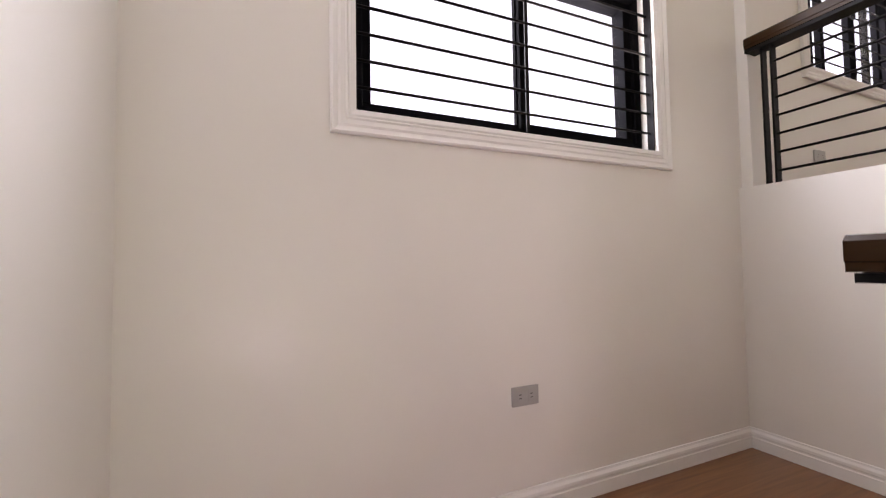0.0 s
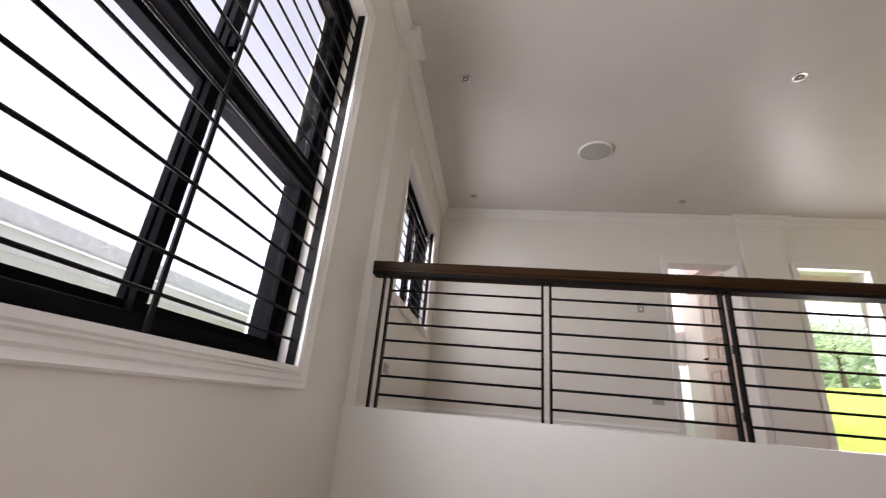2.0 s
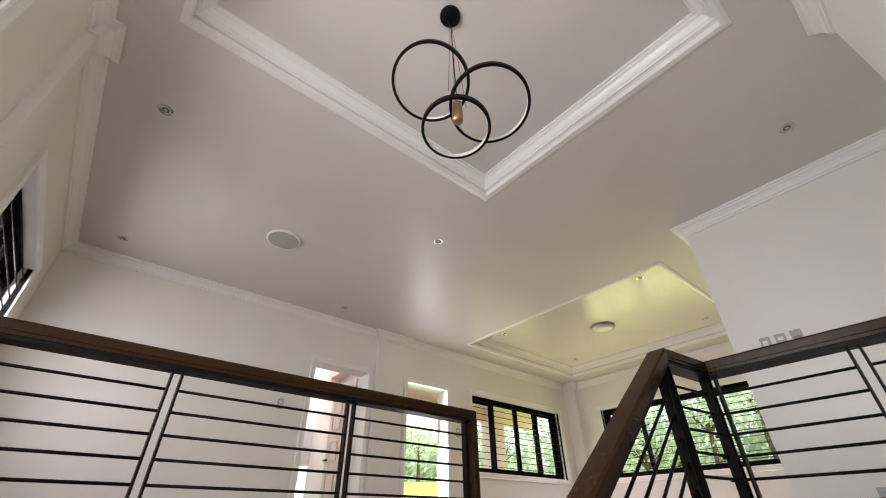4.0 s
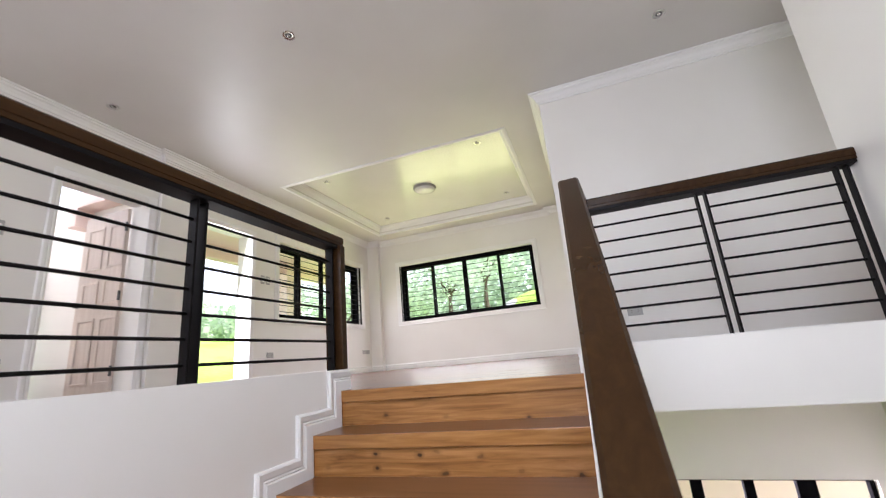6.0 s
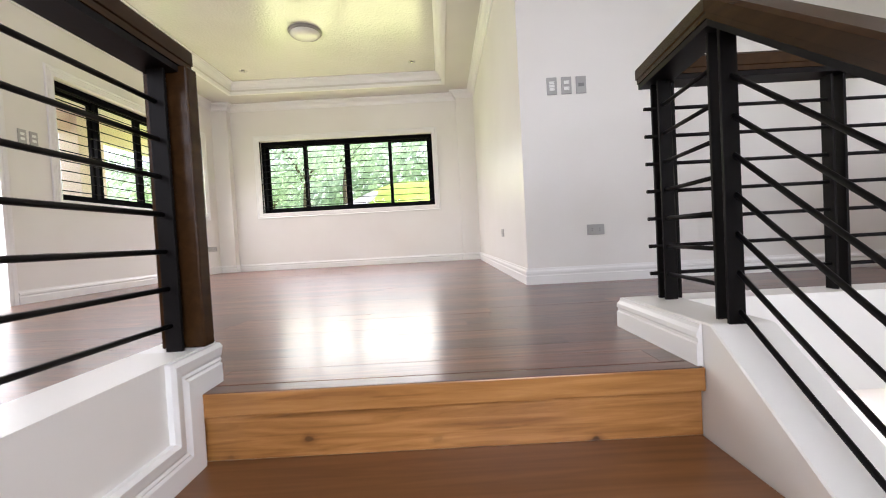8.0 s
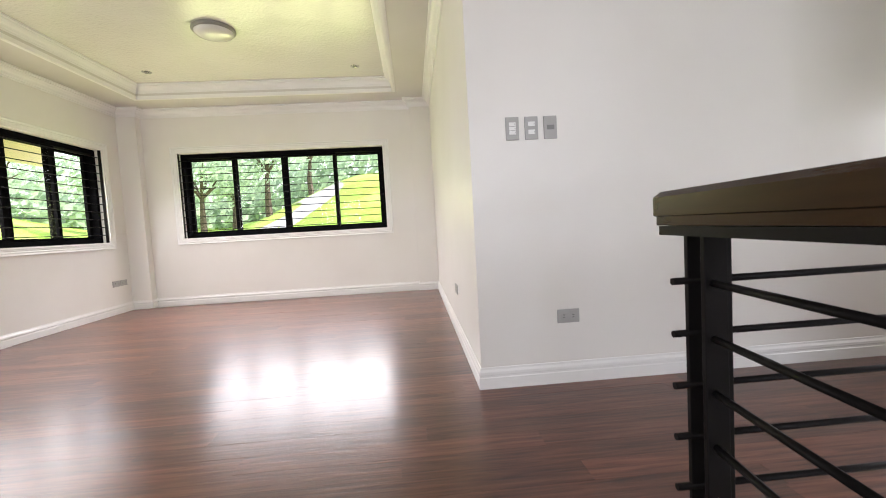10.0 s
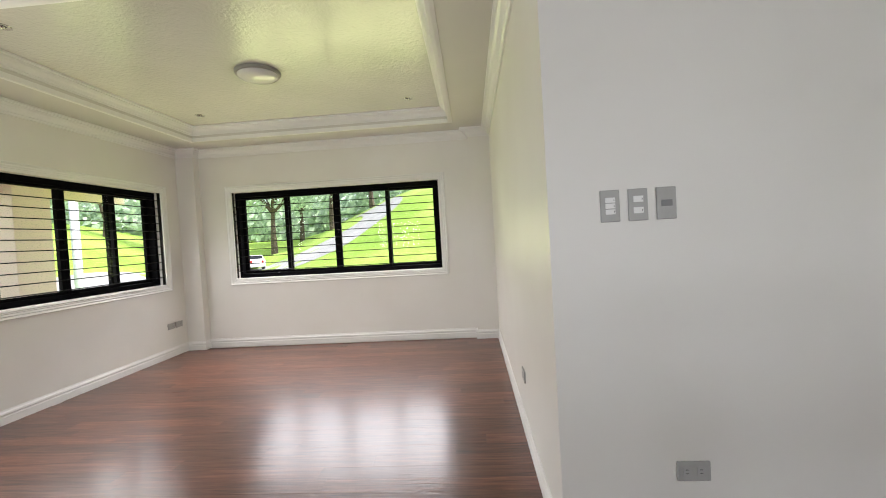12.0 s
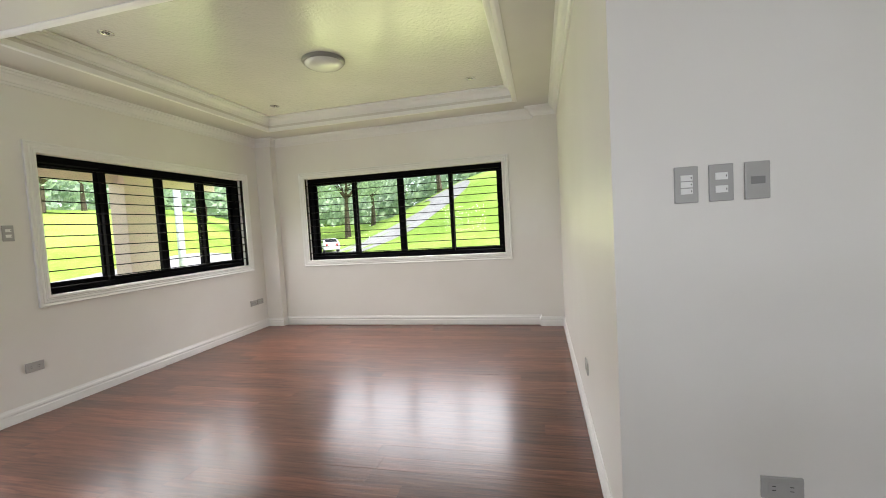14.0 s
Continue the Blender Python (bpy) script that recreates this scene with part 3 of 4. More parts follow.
# ---- windows ----
def window(name, place, win, mulls, rods, label, transom=None, latch=True):
    u0, u1, z0, z1 = win
    um = (u0 + u1) / 2
    root = thing(name, place(um, z0, 0), label, "window", kind="structure")

    def bx(a0, b0, d0, a1, b1, d1, bevel=0.0):
        return one_box(*place(a0, b0, d0), *place(a1, b1, d1), bevel=bevel)

    # trim on the wall face
    t = bmesh.new()
    tp = [(0.0, 0.001), (0.0, 0.012), (-0.018, 0.016), (-0.024, 0.011), (-0.030, 0.016), (-0.036, 0.012), (-0.052, 0.017), (-0.060, 0.013), (-0.078, 0.022), (-0.085, 0.018), (-0.085, 0.001)]
    sweep(t, tp, [(u0, z0), (u1, z0), (u1, z1), (u0, z1)], True, place)
    part("window_trim", t, TRIM, root, "white moulded window trim")
    # fixed frame
    f = bmesh.new()
    da, db = -0.076, -0.205
    w = 0.042
    for a in ((u0, z0, u1, z0 + 0.052), (u0, z1 - 0.058, u1, z1), (u0, z0 + 0.052, u0 + w, z1 - 0.058), (u1 - w, z0 + 0.052, u1, z1 - 0.058)):
        box(f, *place(a[0] + 0.001, a[1], da), *place(a[2] - 0.001, a[3], db), bevel=0.003)
    bands = [(z0 + 0.052, z1 - 0.058)]
    if transom:
        box(f, *place(u0 + w, transom - 0.035, da + 0.012), *place(u1 - w, transom + 0.035, db), bevel=0.003)
        bands = [(z0 + 0.052, transom - 0.035), (transom + 0.035, z1 - 0.058)]
    part("window_frame", f, BLACK, root, "black aluminium frame")
    edges = [u0 + w, *mulls, u1 - w]
    for (za, zb) in bands:
        for i, (a, c) in enumerate(zip(edges, edges[1:])):
            d1 = -0.095 if i in (1, 2) and len(edges) > 3 or (len(edges) == 3 and i == 0) else (-0.122 if transom else -0.158)
            d2 = d1 - (0.022 if transom else 0.038)
            s = bmesh.new()
            e, lap = (0.040, 0.018) if transom else (0.044, 0.022)
            mid = len(edges) == 5
            a_ = a - (0 if i == 0 or (mid and i == 2) else lap)
            c_ = c + (0 if i == len(edges) - 2 or (mid and i == 1) else lap)
            for q in ((a_, za, c_, za + 0.030), (a_, zb - 0.030, c_, zb), (a_, za + 0.030, a_ + e, zb - 0.030), (c_ - e, za + 0.030, c_, zb - 0.030)):
                box(s, *place(q[0], q[1], d1), *place(q[2], q[3], d2), bevel=0.002)
            sash = part("sash", s, BLACK, root)
            g = bx(a_ + e - 0.004, za + 0.026, (d1 + d2) / 2 + 0.002, c_ - e + 0.004, zb - 0.026, (d1 + d2) / 2 - 0.002)
            pane = part("pane", g, GLASS, sash)
            pane.visible_shadow = False
    if latch:
        m = mulls[len(mulls) // 2]
        part("latch", bx(m - 0.012, (z0 + z1) / 2 - 0.04, -0.070, m + 0.012, (z0 + z1) / 2 + 0.02, -0.095, 0.004), BLACK, root)
    # grille
    for u in (u0 + 0.0015, u1 - 0.0065):
        part("grille_flat_bar", bx(u, z0 + 0.002, -0.004, u + 0.005, z1 - 0.002, -0.040), STEEL, root)
    if transom:
        part("grille_flat_bar", bx(um - 0.012, z0 + 0.002, -0.027, um + 0.004, z1 - 0.002, -0.033), STEEL, root)
    for k in range(1, rods + 1):
        z = z0 + (z1 - z0) * k / (rods + 1)
        part("grille_bar", tube(bmesh.new(), [place(u0 + 0.004, z, -0.030), place(u1 - 0.004, z, -0.030)], 0.0055, 6), STEEL, root)
    return root


def quarters(w):
    return [w[0] + (w[1] - w[0]) * i / 4 for i in (1, 2, 3)]


window("window_1", on_far, FAR_WIN, quarters(FAR_WIN), 11, "wide black four-panel sliding window with black grille bars")
window("window_2", on_left, SIDE_WIN, quarters(SIDE_WIN), 11, "wide black four-panel sliding window beside the balcony opening")
window("window_3", on_back, STAIR_WIN, [1.300], 18, "tall black sliding window with grille bars over the landing", transom=1.05)
window("window_4", on_back, BACK_WIN, quarters(BACK_WIN), 11, "black sliding window on the back wall upstairs")

# ---- railings ----
def rod_between(parent, a, b, r=0.0065):
    return part("rod", tube(bmesh.new(), [a, b], r, 8), STEEL, parent)


def rods_along(parent, a, b, stops, r=0.0065):
    """A rod from a to b in lengths that end at the posts' flat bars; stops are (from, to) shares of the way."""
    a, b = Vector(a), Vector(b)
    edges = [0.0] + [q for s in stops for q in s] + [1.0]
    for p, q in zip(edges[::2], edges[1::2]):
        if (b - a).length * (q - p) > 0.03:
            rod_between(parent, a.lerp(b, p), a.lerp(b, q), r)


def flat_bar(parent, x, y, z0, z1, along, half=0.021, t=0.010):
    """One upright flat steel bar, its broad face across the way the rail runs."""
    hx, hy = (half, t / 2) if along == "y" else (t / 2, half)
    return part("post_bar", one_box(x - hx, y - hy, z0, x + hx, y + hy, z1, bevel=0.0015), STEEL, parent)


def post(parent, x, y, z0, z1, along, gap=0.021, shift=0.0):
    """Two flat steel bars side by side; along is the way the rail runs, shift sets the second bar aside."""
    for s in (-1, 1):
        if along == "y":
            flat_bar(parent, x + (shift if s > 0 else 0.0), y + s * gap, z0, z1, along)
        else:
            flat_bar(parent, x + s * gap, y, z0, z1, along)


def rail_bm(pts, x_half=0.050, drop=0.062, sect=None):
    """A timber rail of chamfered section along points of its top's middle line, mitred."""
    b = bmesh.new()
    P = [Vector(p) for p in pts]
    sec = sect or [(-x_half + 0.004, -drop), (-x_half + 0.004, -drop + 0.016), (-x_half, -drop + 0.018), (-x_half, -0.010), (-x_half + 0.010, 0.0), (x_half - 0.010, 0.0), (x_half, -0.010), (x_half, -drop + 0.018), (x_half - 0.004, -drop + 0.016), (x_half - 0.004, -drop)]
    rings = []
    for i, p in enumerate(P):
        d0 = (p - P[i - 1]).normalized() if i else (P[1] - p).normalized()
        d1 = (P[i + 1] - p).normalized() if i < len(P) - 1 else d0
        h0 = Vector((d0.x, d0.y, 0)).normalized()
        h1 = Vector((d1.x, d1.y, 0)).normalized()
        s0, s1 = Vector((h0.y, -h0.x, 0)), Vector((h1.y, -h1.x, 0))
        side = s0 + s1
        side = side / max(0.3, side.dot(s0))
        rings.append([b.verts.new(p + side * o + Vector((0, 0, h))) for o, h in sec])
    m = len(sec)
    for r0, r1 in zip(rings, rings[1:]):
        for j in range(m):
            b.faces.new((r0[j], r0[(j + 1) % m], r1[(j + 1) % m], r1[j]))
    b.faces.new(rings[0][::-1])
    b.faces.new(rings[-1])
    bmesh.ops.recalc_face_normals(b, faces=b.faces)
    return b


RT = 0.906                                           # rail top
PLATE = [(-0.043, -0.080), (-0.043, -0.0635), (0.043, -0.0635), (0.043, -0.080)]
XL_RAIL = -0.052
left_rail = thing("landing_railing", (XL_RAIL, -1.3, 0.112), "black steel rod railing with a dark brown timber handrail", "railing")
y_end = 0.088
part("handrail", rail_bm([(XL_RAIL, Y_BACK + 0.052, RT), (XL_RAIL, y_end, RT)]), RAILWOOD, left_rail, "dark brown timber handrail")
part("rail_plate", rail_bm([(XL_RAIL, Y_BACK + 0.052, RT), (XL_RAIL, y_end - 0.05, RT)], sect=PLATE), STEEL, left_rail)
part("newel", one_box(XL_RAIL - 0.050, y_end - 0.055, 0.1125, XL_RAIL + 0.064, y_end - 0.008, RT - 0.0625, bevel=0.005), RAILWOOD, left_rail, "dark brown timber end post")
LEFT_POSTS = (-2.685, -1.790, -0.880)
for y in LEFT_POSTS:
    post(left_rail, XL_RAIL, y, 0.1125, RT - 0.0805, "y")
flat_bar(left_rail, XL_RAIL + 0.005, 0.004, 0.1125, RT - 0.0805, "y")
ya, yb = LEFT_POSTS[0] + 0.022, 0.004
for k in range(1, 8):
    z = 0.179 + 0.094 * (k - 1)
    rods_along(left_rail, (XL_RAIL, ya, z), (XL_RAIL, yb, z), [((y - 0.022 - ya) / (yb - ya), (y + 0.022 - ya) / (yb - ya)) for y in LEFT_POSTS[1:]])

XA, XB, XC = 1.374, 1.392, 1.414                     # at the bend, at the low end, at the upper corner
RC = 0.936                                           # top of the stair rail
YC = 0.408
SL = 0.744
y_low, y_tail = -1.575, -1.825
zt = RC + SL * y_low


def x_slope(y):
    return XA + (XB - XA) * min(1.0, -y / 1.575)


mid_rail = thing("stair_railing", (XC, -0.7, -0.4), "sloped black steel rod railing with dark timber handrail by the stairs", "railing")
run = [(X_STAIR - 0.002, YC, RC), (XC, YC, RC), (XA, 0.0, RC), (XB, y_low, zt), (XB, y_tail, zt)]
part("handrail", rail_bm(run), RAILWOOD, mid_rail, "dark brown timber handrail")
part("rail_plate", rail_bm([(X_STAIR - 0.004, YC, RC)] + run[1:4] + [(XB, y_tail + 0.01, zt)], sect=PLATE), STEEL, mid_rail)
post(mid_rail, 1.367, 0.014, 0.085, RC - 0.0805, "y", gap=0.029, shift=0.010)
post(mid_rail, XC + 0.004, YC - 0.02, 0.1125, RC - 0.0805, "y")
flat_bar(mid_rail, XC + 0.048, YC, 0.1125, RC - 0.0805, "x")
SLOPE_POSTS = (-0.79, -1.60)
for y in SLOPE_POSTS:
    zb = 0.112 + SL * (y + 0.02)
    zu = (RC + SL * y if y > y_low else zt) - 0.088
    post(mid_rail, x_slope(y), y, zb - 0.02, zu, "y")
FLAT_POSTS = (2.03, 2.645)
for x in FLAT_POSTS:
    post(mid_rail, x, YC, 0.1125, RC - 0.0805, "x")
xa, xb = XC - 0.044, FLAT_POSTS[1] - 0.022
ya, yb = -0.010, y_low - 0.17
for k in range(1, 8):
    z = 0.200 + 0.0955 * (k - 1)
    rods_along(mid_rail, (xa, YC, z), (xb, YC, z), [((x - 0.022 - xa) / (xb - xa), (x + 0.022 - xa) / (xb - xa)) for x in FLAT_POSTS[:1]])
    rod_between(mid_rail, (XC, YC - 0.038, z), (XA + 0.004, 0.043, z))
    zs = 0.155 + 0.0968 * (k - 1)
    rods_along(mid_rail, (x_slope(ya), ya, zs + SL * ya), (XB, yb, zs + SL * yb), [((y + 0.022 - ya) / (yb - ya), (y - 0.022 - ya) / (yb - ya)) for y in SLOPE_POSTS])

# ---- door, balcony opening ----
for nm, o in (("trim_door", DOOR), ("trim_balcony", BALCONY)):
    b = bmesh.new()
    tp = [(0.0, 0.001), (0.0, 0.012), (-0.02, 0.017), (-0.026, 0.012), (-0.034, 0.017), (-0.062, 0.020), (-0.070, 0.014), (-0.070, 0.001)]
    sweep(b, tp, [(o[1], 0.0), (o[1], o[3]), (o[0], o[3]), (o[0], 0.0)], False, on_left)
    solid(nm, b, TRIM, "white moulded door casing")
door = thing("door_1", (X_LEFT - 0.16, DOOR[1], 0), "open pale wooden panel door in a white frame", "door", kind="structure")
b = bmesh.new()
dx0, dx1 = X_LEFT - 0.93, X_LEFT - 0.255
yd = DOOR[1] - 0.045
box(b, dx0, yd, 0.01, dx1, yd + 0.035, 2.01, 0.003)
part("door_leaf", b, DOORWOOD, door)
for (a, c) in ((0.08, 0.34), (0.42, 0.68)):
    for (za, zb) in ((0.18, 0.85), (0.98, 1.25), (1.38, 1.86)):
        pb = bmesh.new()
        sweep(pb, [(0, 0), (0.0, 0.008), (0.02, 0.010), (0.03, 0.002), (0.03, 0)], [(dx0 + a, za), (dx0 + c, za), (dx0 + c, zb), (dx0 + a, zb)], True, lambda u, v, h: (u, yd - h, v))
        part("door_panel", pb, DOORWOOD, door)
for z in (0.25, 1.0, 1.75):
    part("hinge", one_box(dx1 - 0.006, yd - 0.012, z, dx1 + 0.022, yd - 0.001, z + 0.1), DARKSLOT, door)
part("door_handle", tube(bmesh.new(), [(dx0 + 0.06, yd, 1.0), (dx0 + 0.06, yd - 0.05, 1.0), (dx0 + 0.16, yd - 0.05, 1.0)], 0.010), DARKSLOT, door)
# room behind the door
bm = boxes((X_LEFT - 2.4, -0.6, -0.2, X_LEFT - 0.24, 1.2, -0.001))
solid("floor_side_room", bm, FLOOR, "side room floor")
# low gap in the end wall is made up, to let daylight in
bm = boxes((X_LEFT - 2.55, -0.6, -0.2, X_LEFT - 2.4, 0.82, 2.7), (X_LEFT - 2.55, 0.82, 1.1, X_LEFT - 2.4, 1.2, 2.7), (X_LEFT - 2.4, -0.75, -0.2, X_LEFT - 0.24, -0.6, 2.7), (X_LEFT - 2.4, 1.2, -0.2, X_LEFT - 0.24, 1.35, 2.7))
solid("wall_side_room", bm, WALL, "warm white side room walls")
# white panel added behind the gap so that it reads as a bright patch
solid("side_room_white_panel", one_box(-6.6, 0.3, Z_LOW, -6.4, 2.0, 1.3), HOUSEWHITE, "white panel added to make the side room gap look bright")
# balcony floor, soffit and column outside
# floor runs unseen past the column to keep green bounce off the soffit
bm = boxes((X_LEFT - 2.6, 1.36, -0.2, X_LEFT - 0.24, 6.4, -0.03))
solid("balcony_floor", bm, CONCRETE, "concrete balcony floor")
bm = boxes((X_LEFT - 1.7, 1.0, 2.36, X_LEFT - 0.24, 6.4, 2.55), (X_LEFT - 1.7, 1.0, 2.12, X_LEFT - 1.55, 6.4, 2.36))
solid("balcony_soffit", bm, PEACH, "pale peach roof soffit over the balcony")
solid("balcony_column", one_box(X_LEFT - 1.72, 4.72, -3.1, X_LEFT - 1.45, 5.16, 2.36, bevel=0.01), PEACH, "pale peach painted balcony column")


# ---- switches and outlets ----
def plate_thing(name, label, category, group, w, h, items):
    """A wall plate facing -y, centred on the origin."""
    root = thing(name, (0, 0, 0), label, category, group)
    part("cover_plate", one_box(-w / 2, -0.010, -h / 2, w / 2, 0, h / 2, bevel=0.003), PLASTIC, root)
    holder = root
    for nm, x, z, ww, hh, mt, dp in items:
        inner = nm in ("slot", "indicator")
        ob = part(nm, one_box(x - ww / 2, -0.010 - dp, z - hh / 2, x + ww / 2, -0.0095, z + hh / 2, bevel=0.001), mt, holder if inner else root)
        if not inner:
            holder = ob
    return root


def outlet_items():
    it = []
    for s in (-0.026, 0.026):
        it.append(("socket", s, 0, 0.030, 0.036, PLASTIC, 0.001))
        for zz in (-0.007, 0.007):
            it.append(("slot", s, zz, 0.012, 0.003, DARKSLOT, 0.0016))
    return it


sw3 = [(nm, x, z, w, h, m, d) for z in (-0.022, 0, 0.022) for nm, x, w, h, m, d in (("rocker", 0, 0.036, 0.019, WHITEP, 0.003), ("indicator", 0.0135, 0.003, 0.006, DARKSLOT, 0.0034))]
sw2 = [(nm, x, z, w, h, m, d) for z in (-0.021, 0.021) for nm, x, w, h, m, d in (("rocker", 0, 0.036, 0.023, WHITEP, 0.003), ("indicator", 0.0135, 0.003, 0.007, DARKSLOT, 0.0034))]
sw1 = [("rocker", 0, 0, 0.040, 0.024, DARKROCKER, 0.003)]
GRP = "wall switches"
for i, (it, lab) in enumerate(((sw3, "grey wall switch with three white rockers"), (sw2, "grey wall switch with two white rockers"), (sw1, "grey wall switch with a single rocker"))):
    s = plate_thing("light_switch", lab, "switch", GRP, 0.071, 0.120, it)
    s.matrix_basis = pose(1.466 + 0.1025 * i, Y_PIER, 1.384)
out = plate_thing("wall_outlet", "grey double power outlet on the wall", "outlet", "wall outlets", 0.122, 0.074, outlet_items())
out.matrix_basis = pose(1.729, Y_PIER, 0.368)
L90 = 90
copy_thing(out, pose(1.400, Y_BACK, -0.785, 0, 0, 180))
copy_thing(out, pose(-0.80, Y_BACK, 0.36, 0, 0, 180))
copy_thing(out, pose(X_LEFT, -0.21, 0.382, 0, 0, L90))
copy_thing(out, pose(X_LEFT, 2.672, 0.385, 0, 0, L90))
copy_thing(out, pose(X_LEFT, 5.340, 0.387, 0, 0, L90))
copy_thing(out, pose(X_LEFT, 5.205, 0.387, 0, 0, L90))
copy_thing(out, pose(X_RIGHT, 2.95, 0.385, 0, 0, -90))
s = plate_thing("light_switch", "grey wall switch with two white rockers by the door", "switch", GRP, 0.071, 0.120, sw2)
s.matrix_basis = pose(X_LEFT, -0.31, 1.44, 0, 0, L90)
copy_thing(s, pose(X_LEFT, 2.50, 1.43, 0, 0, L90))
copy_thing(s, pose(X_LEFT, 2.60, 1.43, 0, 0, L90))


# ---- ceiling lamps ----
def downlight():
    root = thing("downlight", (0, 0, 0), "small recessed chrome ceiling downlight, switched off", "downlight", "ceiling downlights")
    b = bmesh.new()
    lathe(b, [(0.030, 0.0), (0.045, -0.004), (0.050, -0.002), (0.050, 0.0)], (0, 0, 0), 24)
    part("rim", b, CHROME, root)
    part("reflector", lathe(bmesh.new(), [(0.031, 0.0005), (0.020, -0.0005), (0.0, -0.0008)], (0, 0, 0), 24), DARKSLOT, root)
    part("bulb", lathe(bmesh.new(), [(0.014, -0.001), (0.012, -0.006), (0.0, -0.008)], (0, 0, 0), 16), CHROME, root)
    return root


d0 = downlight()
spots = [(-0.455, -2.376, Z_CEIL), (-2.467, -2.384, Z_CEIL), (-0.475, 0.130, Z_CEIL), (-2.480, 0.130, Z_CEIL), (2.302, 1.209, Z_CEIL),
         (-1.983, 2.757, Z_TRAY), (0.351, 2.757, Z_TRAY), (-1.983, 4.688, Z_TRAY), (0.351, 4.688, Z_TRAY)]
d0.matrix_basis = pose(*spots[0])
for s in spots[1:]:
    copy_thing(d0, pose(*s))
lamp = thing("ceiling_lamp", (-0.805, 3.735, Z_TRAY), "round flush ceiling lamp with a grey rim, switched off", "ceiling lamp", "flush ceiling lamps")
part("base", lathe(bmesh.new(), [(0.185, 0.0), (0.187, -0.018), (0.176, -0.030), (0.165, -0.030)], (-0.805, 3.735, Z_TRAY), 40), LAMPGREY, lamp)
part("diffuser", lathe(bmesh.new(), [(0.166, -0.026), (0.160, -0.046), (0.120, -0.062), (0.06, -0.070), (0, -0.072)], (-0.805, 3.735, Z_TRAY), 40), OPAL, lamp)
lamp2 = thing("ceiling_lamp", (-1.445, -1.12, Z_CEIL), "round flat white ceiling panel lamp, switched off", "ceiling lamp", "flush ceiling lamps")
part("base", lathe(bmesh.new(), [(0.165, 0.0), (0.166, -0.012), (0.158, -0.020), (0.150, -0.020)], (-1.445, -1.12, Z_CEIL), 40), TRIM, lamp2)
part("diffuser", lathe(bmesh.new(), [(0.151, -0.018), (0.10, -0.022), (0, -0.023)], (-1.445, -1.12, Z_CEIL), 40), GREYOPAL, lamp2)

# ring chandelier
CHX, CHY = 1.26, -1.20
ch = thing("chandelier", (CHX, CHY, Z_TRAY), "black three-ring chandelier hanging over the stairs, switched off", "chandelier")
part("canopy", lathe(bmesh.new(), [(0.0, -0.035), (0.055, -0.033), (0.062, -0.025), (0.062, 0.0)], (CHX, CHY, Z_TRAY), 28), STEEL, ch)
part("hub", lathe(bmesh.new(), [(0.0, 0.0), (0.024, 0.004), (0.026, 0.02), (0.024, 0.13), (0.012, 0.15), (0.0, 0.152)], (1.305, -1.215, 1.76), 20), BRASS, ch)


def ring(centre, r, lean, turn):
    """A flat band bent to a circle, leaning by degrees towards a compass turn, with a pale lining."""
    m = Matrix.Translation(centre) @ pose(0, 0, 0, 0, 0, turn) @ pose(0, 0, 0, 0, lean, 0)
    b = bmesh.new()
    sec = [(-0.007, -0.013), (0.007, -0.013), (0.007, 0.013), (-0.007, 0.013)]
    N = 56
    rings = [[b.verts.new(m @ Vector(((r + o) * math.cos(2 * math.pi * k / N), (r + o) * math.sin(2 * math.pi * k / N), h))) for o, h in sec] for k in range(N)]
    for k in range(N):
        a, d = rings[k], rings[(k + 1) % N]
        for j in range(4):
            f = b.faces.new((a[j], a[(j + 1) % 4], d[(j + 1) % 4], d[j]))
            f.material_index = 1 if j == 3 else 0
    bmesh.ops.recalc_face_normals(b, faces=b.faces)
    return part("ring", b, [STEEL, OPAL], ch)


RINGS = [((1.418, -1.111, 1.860), 0.184, 14, 138), ((1.273, -1.351, 1.972), 0.180, 18, 120), ((1.250, -1.175, 1.80), 0.160, 8, 138)]
for c, r, ti, tu in RINGS:
    ring(c, r, ti, tu)
    part("wire", tube(bmesh.new(), [(c[0] * 0.3 + 1.30 * 0.7, c[1] * 0.3 - 1.215 * 0.7, c[2]), (CHX, CHY, Z_TRAY - 0.03)], 0.0012, 5), STEEL, ch)
part("wire", tube(bmesh.new(), [(1.305, -1.215, 1.905), (CHX, CHY, Z_TRAY - 0.03)], 0.003, 6), STEEL, ch)

# ---- lower hall seen under the beam ----
LOWWIN = (1.55, 3.04, -1.62, -0.96)


def on_low(u, z, d):
    return (u, 1.95 - d, z)


solid("wall_lower_side", one_box(3.20, 0.49, Z_LOW, 3.35, 1.95, -0.23), WALL, "pale lower hall side wall")
solid("wall_lower_hall", wall_bm(on_low, SX1, 4.6, Z_LOW, -0.25, 0.15, [LOWWIN]), WALL, "pale lower hall wall")
b = bmesh.new()
for a in ((1.55, -1.62, 3.04, -1.57), (1.55, -0.98, 3.04, -0.96), (1.55, -1.57, 1.59, -0.98), (3.01, -1.57, 3.04, -0.98), (1.88, -1.57, 1.96, -0.98), (2.24, -1.57, 2.31, -0.98), (2.58, -1.57, 2.70, -0.98)):
    box(b, *on_low(a[0], a[1], -0.05), *on_low(a[2], a[3], -0.11), bevel=0.003)
lw = thing("window_5", (2.5, 1.95, -1.62), "black framed lower hall window", "window", kind="structure")
part("window_frame", b, BLACK, lw)
g = part("pane", one_box(1.59, 2.03, -1.57, 3.01, 2.034, -0.98), GLASS, lw)
g.visible_shadow = False

